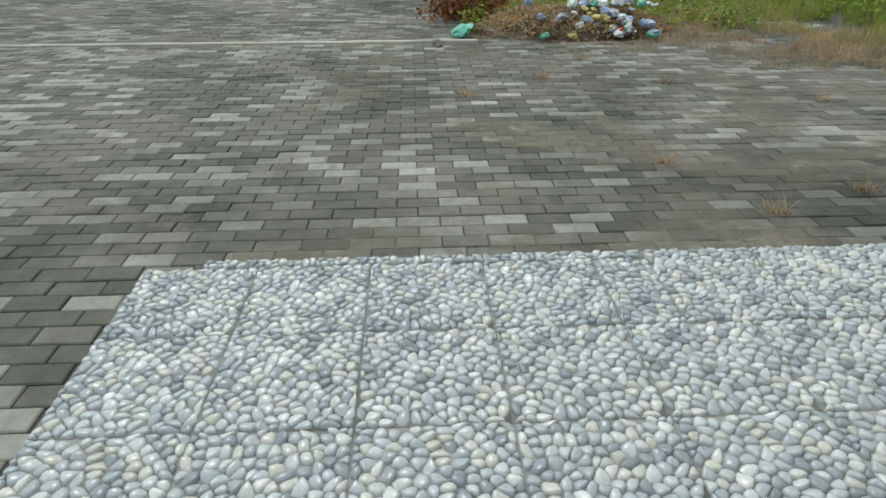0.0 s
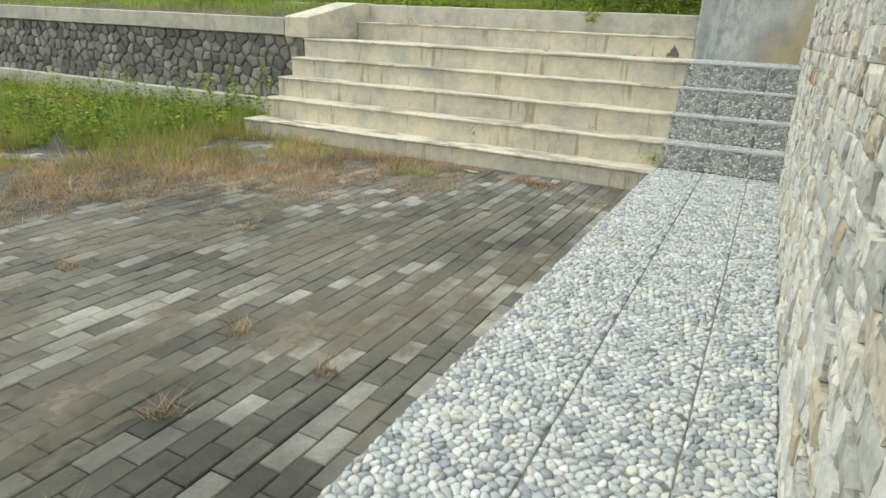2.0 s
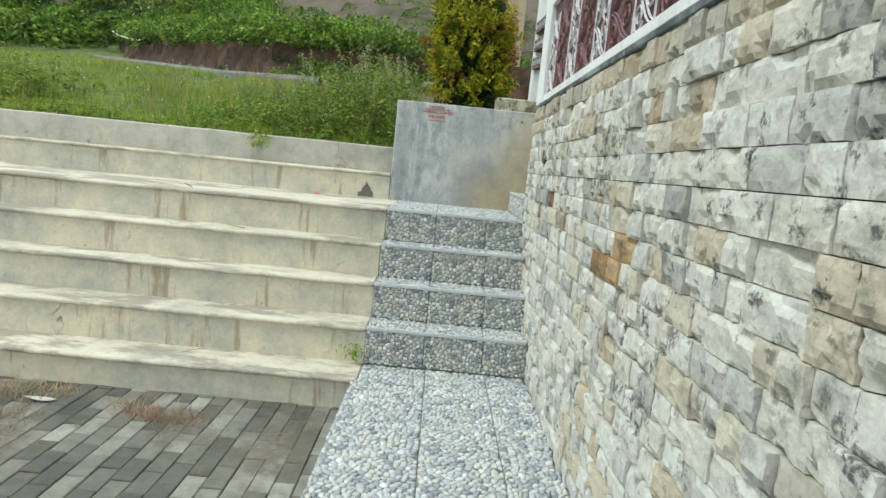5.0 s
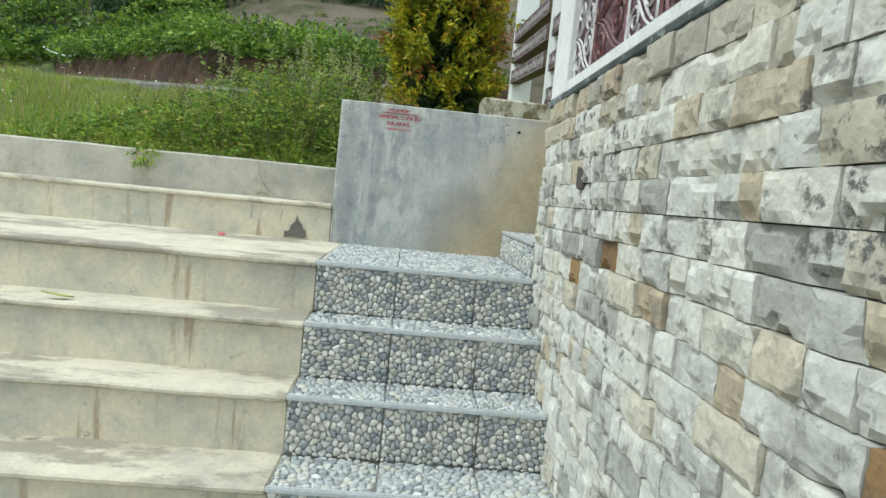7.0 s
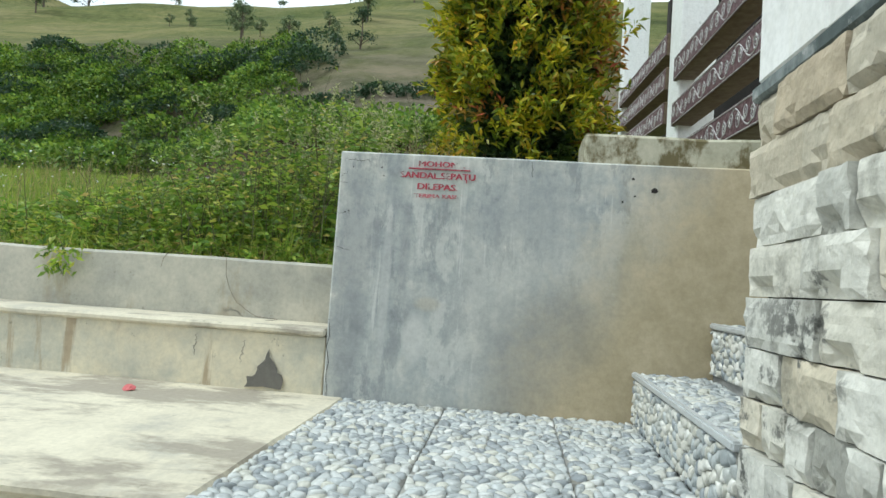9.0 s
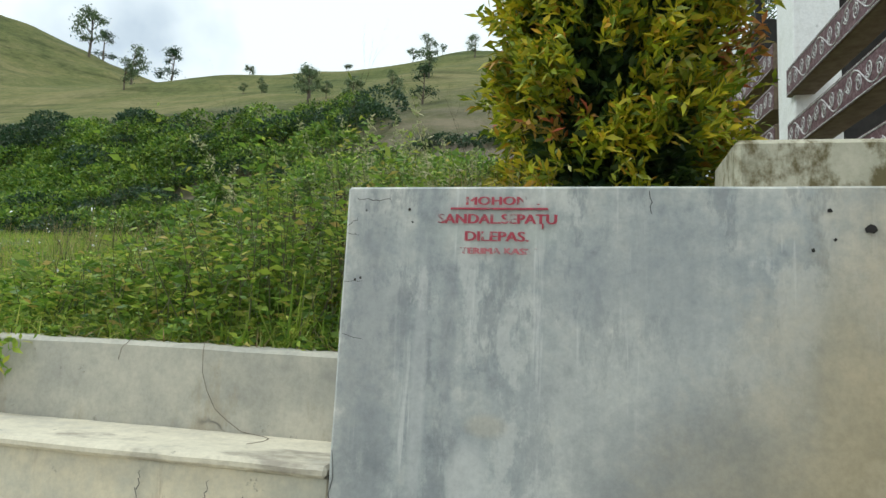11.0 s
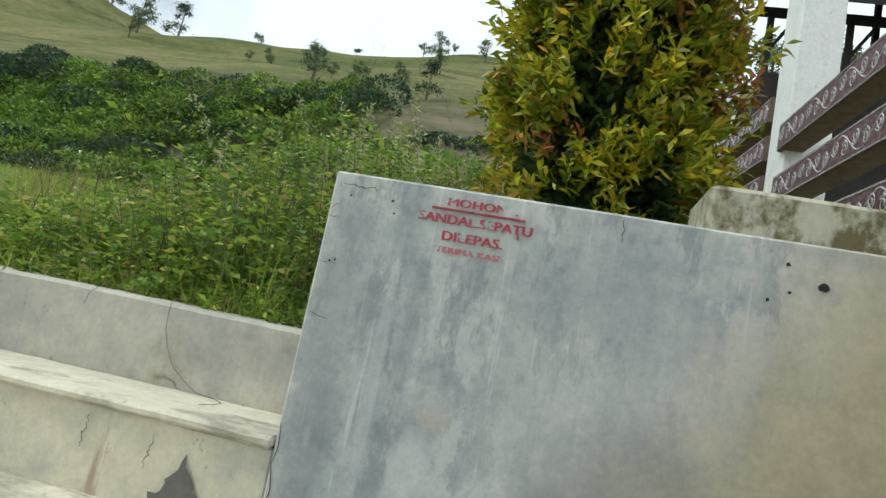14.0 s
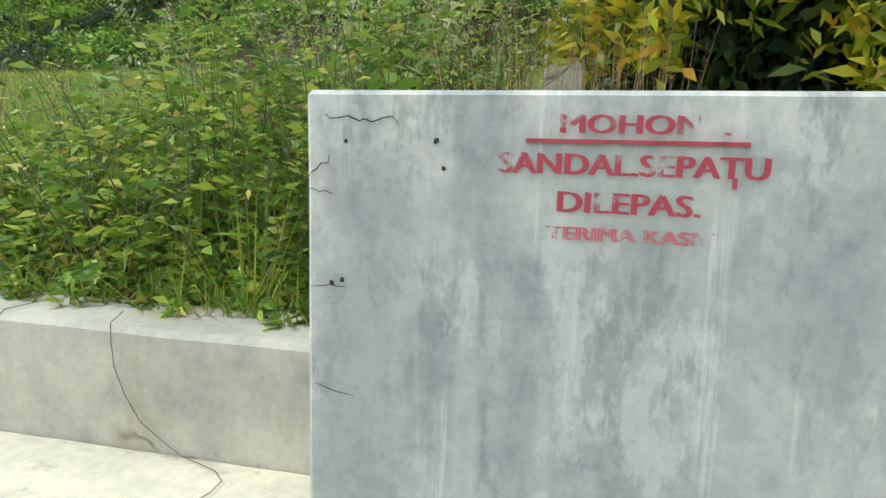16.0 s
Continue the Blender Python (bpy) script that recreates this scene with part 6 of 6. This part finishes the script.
hanging_weed(10.0, 3.47, 1.52, 0.17, 150, 5, "green weed clump hanging over the kerb face")
hanging_weed(7.60, 2.06, 0.10, 0.10, 60, 6, "small green weed in the corner of the steps")
vine([(10.12, 2.95, 1.53), (10.02, 2.97, 1.528), (9.985, 2.975, 1.50), (9.98, 2.98, 1.46)], "vine", "short vine tip hanging over the kerb")
tagged(part("concrete_post", rough_box(11.24, 11.38, 1.77, 1.91, 1.5, 2.36, 0.2, 0.006, 0.01, 2.0), M_KERB), "short grey concrete post among the weeds", "post")
pipe_bm = bmesh.new()
pipe_pts = [(29.2, 15.0, 5.35), (28.6, 14.45, 5.13), (28.0, 13.85, 4.98), (27.5, 13.3, 4.86), (27.0, 12.85, 4.80), (26.6, 12.5, 4.84)]
for p, q in zip(pipe_pts, pipe_pts[1:]):
    tube(pipe_bm, p, q, 0.022, 0.022, 6)
tagged(part("pipe", pipe_bm, M_WHITE), "thin white pipe sagging along the cut bank", "pipe")


def build_bank():
    bm = bmesh.new()
    rows = []
    for x, y, nx, ny in along_bank(0.22, 0.0):
        low = low_ground(x)
        row = []
        for out, up in ((0.22, -0.25), (0.10, 0.12), (0.02, 0.38), (-0.02, 0.62), (-0.10, 0.82), (-0.9, 0.84)):
            w = noise.noise_vector(Vector((x * 1.7, y * 1.7, up * 3))) * 0.11 + noise.noise_vector(Vector((x * 5, y * 5, up * 9))) * 0.05
            row.append(bm.verts.new((x + nx * out + w.x, y + ny * out + w.y, low + up + w.z * 0.7)))
        rows.append(row)
    for p, q in zip(rows, rows[1:]):
        for i in range(5):
            bm.faces.new((p[i], q[i], q[i + 1], p[i + 1]))
    bmesh.ops.recalc_face_normals(bm, faces=bm.faces[:])
    tagged(part("bank", bm, M_REDSOIL), "brown soil face of the cut bank, darkened for overhang shade", "bank", kind="structure")


def build_path():
    bm = bmesh.new()
    rows = []
    for x, y, nx, ny in along_bank(0.4, 0.35):
        if y < 3.8:
            continue
        row = []
        for k, (out, up) in enumerate(((0.0, 0.03), (0.03, 0.07), (0.75, 0.07), (0.80, 0.0), (0.82, -0.3))):
            w = noise.noise_vector(Vector((x * 0.9, y * 0.9, k * 2.0))) * 0.05
            row.append(bm.verts.new((x + nx * out + w.x, y + ny * out + w.y, low_ground(x) + up + w.z * 0.5)))
        rows.append(row)
    for p, q in zip(rows, rows[1:]):
        for i in range(4):
            bm.faces.new((p[i], q[i], q[i + 1], p[i + 1]))
    bmesh.ops.recalc_face_normals(bm, faces=bm.faces[:])
    tagged(part("path", bm, M_PATH), "grey concrete path at the foot of the bank", "path", kind="structure")


build_bank()
build_path()


# ---- rubbish heap ----
def crumple(name, r, mat, at, seed, squash=0.6):
    rng = random.Random(seed)
    bm = bmesh.new()
    bmesh.ops.create_icosphere(bm, subdivisions=2, radius=r)
    for v in bm.verts:
        d = v.co.normalized()
        k = noise.noise(d * 2.3 + Vector((seed, 0, 0))) * 0.5 + noise.noise(d * 5.1 + Vector((0, seed, 0))) * 0.35
        v.co = Vector((v.co.x * rng.uniform(0.9, 1.1), v.co.y, v.co.z * squash)) * (1 + k)
    ob = part(name, bm, mat)
    ob.matrix_basis = Matrix.Translation(at) @ Euler((rng.uniform(-0.4, 0.4), rng.uniform(-0.4, 0.4), rng.uniform(0, 6))).to_matrix().to_4x4()
    return ob


M_BAGS = {
    "white": plain("white_plastic", [(0.3, (0.62, 0.64, 0.66)), (0.7, (0.8, 0.8, 0.8))], 20, 0.4),
    "blue": plain("blue_plastic", [(0.3, (0.20, 0.27, 0.42)), (0.7, (0.38, 0.45, 0.58))], 20, 0.4),
    "green": plain("green_plastic", [(0.3, (0.06, 0.32, 0.22)), (0.7, (0.2, 0.5, 0.38))], 20, 0.4),
    "pale green": plain("pale_green_plastic", [(0.3, (0.35, 0.45, 0.38)), (0.7, (0.55, 0.62, 0.55))], 20, 0.4),
    "grey": plain("grey_plastic", [(0.3, (0.10, 0.10, 0.11)), (0.7, (0.28, 0.28, 0.30))], 20, 0.4),
    "yellow": plain("yellow_plastic", [(0.3, (0.45, 0.36, 0.10)), (0.7, (0.55, 0.48, 0.2))], 20, 0.45),
    "red": plain("red_plastic", [(0.3, (0.42, 0.07, 0.08)), (0.7, (0.55, 0.14, 0.14))], 20, 0.45),
}


def build_heap():
    rng = random.Random(14)
    bm = bmesh.new()
    bmesh.ops.create_icosphere(bm, subdivisions=4, radius=1.0)
    for v in bm.verts:
        n = 1 + 0.22 * noise.noise(v.co * 2.5) + 0.12 * noise.noise(v.co * 7)
        v.co = Vector((v.co.x * 0.85 * n, v.co.y * 0.5 * n, max(v.co.z, -0.2) * 0.26 * n))
    heap = tagged(part("rubbish_mound", bm, M_SOIL, smooth=True), "low mound of dead leaves and soil under the litter", "mound", kind="stuff")
    heap.location = (1.95, 7.55, -0.22)
    n = 5000
    r = np.random.default_rng(3)
    a, q = r.uniform(0, 6.28, n), np.sqrt(r.random(n))
    x, y = 1.85 + np.cos(a) * q * 1.15, 7.55 + np.sin(a) * q * 0.6
    z = -0.22 + 0.26 * np.sqrt(np.clip(1 - q * q, 0, 1)) + r.uniform(-0.02, 0.05, n)
    ln = r.uniform(0.03, 0.07, n)
    stuff("dead_leaves", fast_mesh("dead_leaves", leaf_quads(np.stack([x, y, z], 1), r.normal(size=(n, 3)) * [1, 1, 0.6], ln, ln * 0.4, r), 4), M_DRY, "brown dead leaves and stalks on the rubbish mound", "dead leaves")
    kinds = list(M_BAGS)
    for i in range(60):
        c = rng.choice(("white", "blue", "pale green", "grey", "white", "green", "blue", "yellow", "red", "grey", "pale green") if i else ("white",))
        px = 2.15 + rng.gauss(0, 0.30)
        py = 6.98 + rng.uniform(0.0, 0.5)
        pz = -0.20 + min(0.30, (py - 6.95) * 0.8)
        rad = rng.uniform(0.025, 0.07)
        ob = crumple("plastic_bag", rad, M_BAGS[c], (px, py, pz + rad * 0.4), i + 1)
        tagged(ob, "crumpled " + c + " plastic bag on the rubbish heap", "plastic bag", "litter on the heap")
    ball = crumple("plastic_bag", 0.10, M_BAGS["white"], (2.33, 7.5, 0.16), 77, 0.85)
    tagged(ball, "round knotted white plastic bag topping the heap", "plastic bag", "litter on the heap")
    basket = thing("crate", "broken pale slatted crate lying on the rubbish heap", "crate", at=(2.02, 7.5, 0.10))
    for i in range(5):
        part("slat", box(-0.15 + i * 0.062, -0.10 + i * 0.062, -0.01, 0.01, -0.05, 0.08, 0.003), M_BOARD_RAW if i % 2 else M_TREAD, basket)
    part("rim", box(-0.16, 0.16, -0.015, 0.015, 0.07, 0.09, 0.003), M_TREAD, basket)
    bag = crumple("plastic_bag", 0.14, M_BAGS["green"], (0.55, 7.35, -0.14), 91, 0.35)
    tagged(bag, "flattened bright green plastic bag beside the heap", "plastic bag")
    tagged(crumple("plastic_scrap", 0.05, M_BAGS["blue"], (1.35, 7.75, 0.10), 93, 1.2), "upright blue plastic scrap in the grass", "plastic scrap")
    tagged(crumple("stone", 0.06, M_RUBBLE, (0.25, 6.8, -0.17), 94, 0.7), "small dark stone lying by the kerb line", "stone")


build_heap()
r = np.random.default_rng(8)
n = 2600
x, y = r.normal(0.70, 0.22, n), r.normal(8.6, 0.28, n)
ln = r.uniform(0.04, 0.11, n)
stuff("reddish_weeds", fast_mesh("reddish_weeds", leaf_quads(np.stack([x, y, -0.22 + r.random(n) * 0.35], 1), r.normal(size=(n, 3)) + [0, 0, 0.8], ln, ln * 0.4, r), 4), M_REDDISH, "reddish-brown weeds at the edge of the grass", "weeds")
build_weeds("heap_weeds", "green weeds around the rubbish heap", (0.5, 4.0), (7.4, 9.5), 90, 0.2, 0.5, M_WEED, 19, 0.06, False).location.z -= 1.45


drift = bmesh.new()
bmesh.ops.create_grid(drift, x_segments=24, y_segments=18, size=0.5, matrix=Matrix.Translation((3.2, 4.85, -0.195)) @ Matrix.Diagonal((8.0, 5.4, 1, 1)))
drift_ob = tagged(part("sand", drift, M_SAND), "thin drifts of sandy dirt over the pavers", "sand", kind="stuff")

# ---- litter and small things ----
def flat_leaf(at, length, turn, mat, label, name="fallen_leaf"):
    verts = []
    for i in range(7):
        s = i / 6
        w = math.sin(math.pi * s ** 0.8) * length * 0.16
        zc = 0.008 + 0.02 * s * s
        verts += [(s * length, w, zc + 0.006), (s * length, 0, zc), (s * length, -w, zc + 0.006)]
    faces = []
    for i in range(6):
        a = i * 3
        faces += [(a, a + 3, a + 4, a + 1), (a + 1, a + 4, a + 5, a + 2)]
    ob = place(name, raw_mesh(name, verts, faces), mat)
    ob.matrix_basis = Matrix.Translation(at) @ Matrix.Rotation(turn, 4, "Z")
    return tagged(ob, label, "leaf")


M_LEAF_YELLOW = plain("yellowing_leaf", [(0.3, (0.30, 0.32, 0.06)), (0.7, (0.42, 0.38, 0.12))], 30, 0.5)
M_LEAF_BROWN = plain("brown_leaf", [(0.3, (0.16, 0.09, 0.04)), (0.7, (0.26, 0.17, 0.09))], 30, 0.7)
flat_leaf((8.26, 3.05, 0.752), 0.14, 1.7, M_LEAF_YELLOW, "curled yellow-green leaf lying on the tier")
flat_leaf((5.75, 3.05, -0.2), 0.13, 2.4, M_LEAF_YELLOW, "fallen yellow-green leaf on the pavers")
flat_leaf((6.98, 3.70, -0.2), 0.18, 1.75, M_KERB, "pale dry husk against the lowest tier")
flat_leaf((8.6, 3.6, 1.004), 0.09, 1.1, M_LEAF_BROWN, "brown leaf on the top tier")
tagged(crumple("plastic_scrap", 0.022, M_BAGS["red"], (9.45, 2.75, 1.008), 5, 0.25), "small torn red plastic scrap on the top tier", "plastic scrap")
rng = random.Random(2)
for i in range(12):
    tagged(crumple("litter_scrap", rng.uniform(0.006, 0.012), M_BAGS["white"], (1.55 + rng.uniform(-0.12, 0.14), 2.28 + rng.uniform(-0.10, 0.14), -0.19), 200 + i, 0.4), "tiny white paper scrap on the pavers", "litter", "litter on the paving")


# ---- yard paving ----
def paver_block(l, w, h):
    me = bpy.data.meshes.new("paver")
    bm = box(-l / 2, l / 2, -w / 2, w / 2, -h, 0)
    top = [e for e in bm.edges if all(v.co.z > -0.001 for v in e.verts)]
    bmesh.ops.bevel(bm, geom=top, offset=0.005, segments=1, affect="EDGES")
    bm.to_mesh(me)
    bm.free()
    me.materials.append(M_PAVER)
    return me


def pave_yard():
    rng = random.Random(11)
    yard = tagged(thing("pavement", "yard of weathered grey concrete block pavers", "pavement"), kind="structure")
    part("bedding", box(-9.0, 7.35, 2.0, 15.0, -0.29, -0.213), M_JOINT, yard)
    part("bedding", box(-9.0, -0.96, -3.0, 2.0, -0.29, -0.213), M_JOINT, yard)
    L, W, J = 0.21, 0.105, 0.004
    me = paver_block(L - J, W - J, 0.06)
    lone = 0
    jv, jf = [], []
    base = [(v.co.x, v.co.y, v.co.z) for v in me.vertices]
    polys = [tuple(p.vertices) for p in me.polygons]
    row = 0
    y = -3.0
    while y < 13.5:
        x = -8.5 + (L / 2 if row % 2 else 0)
        while x < 7.35:
            cx, cy = x + L / 2, y + W / 2
            on_walk = cy < FLOOR_EDGE + 0.085 and cx > -1.07
            kerb_gap = 6.98 < cy < 7.085 and cx < 0.75
            weeds = cy > float(dry_line(min(max(cx, 0.5), 7.25))) + 3.2 and cx > 0.55
            if not (on_walk or weeds or kerb_gap):
                dz = rng.uniform(-0.004, 0.003) + 0.006 * noise.noise(Vector((cx * 0.9, cy * 0.9, 0)))
                tilt = (rng.uniform(-0.8, 0.8), rng.uniform(-0.5, 0.5), rng.uniform(-0.5, 0.5))
                m = pose(cx, cy, -0.2 + dz, *tilt)
                if 0.2 < cx < 5.0 and 2.03 < cy < 3.6 and lone < 300:
                    ob = new("paver", me)
                    ob.parent = yard
                    ob.matrix_basis = m
                    lone += 1
                elif cy < 8.2 or rng.random() < 1.0:
                    b = len(jv)
                    jv += [tuple(m @ Vector(p)) for p in base]
                    jf += [tuple(i + b for i in f) for f in polys]
            x += L
        y += W
        row += 1
    far = place("paving", raw_mesh("paving", jv, jf), M_PAVER_FIELD, yard)
    far["kind"] = "stuff"
    return yard


pave_yard()
kl = tagged(part("kerb_line", rough_box(-9.0, 0.7, 7.0, 7.065, -0.28, -0.178, 0.25, 0.006, 0.008, 2.2), M_KERB), "pale concrete edging across the paving", "kerb", kind="structure")
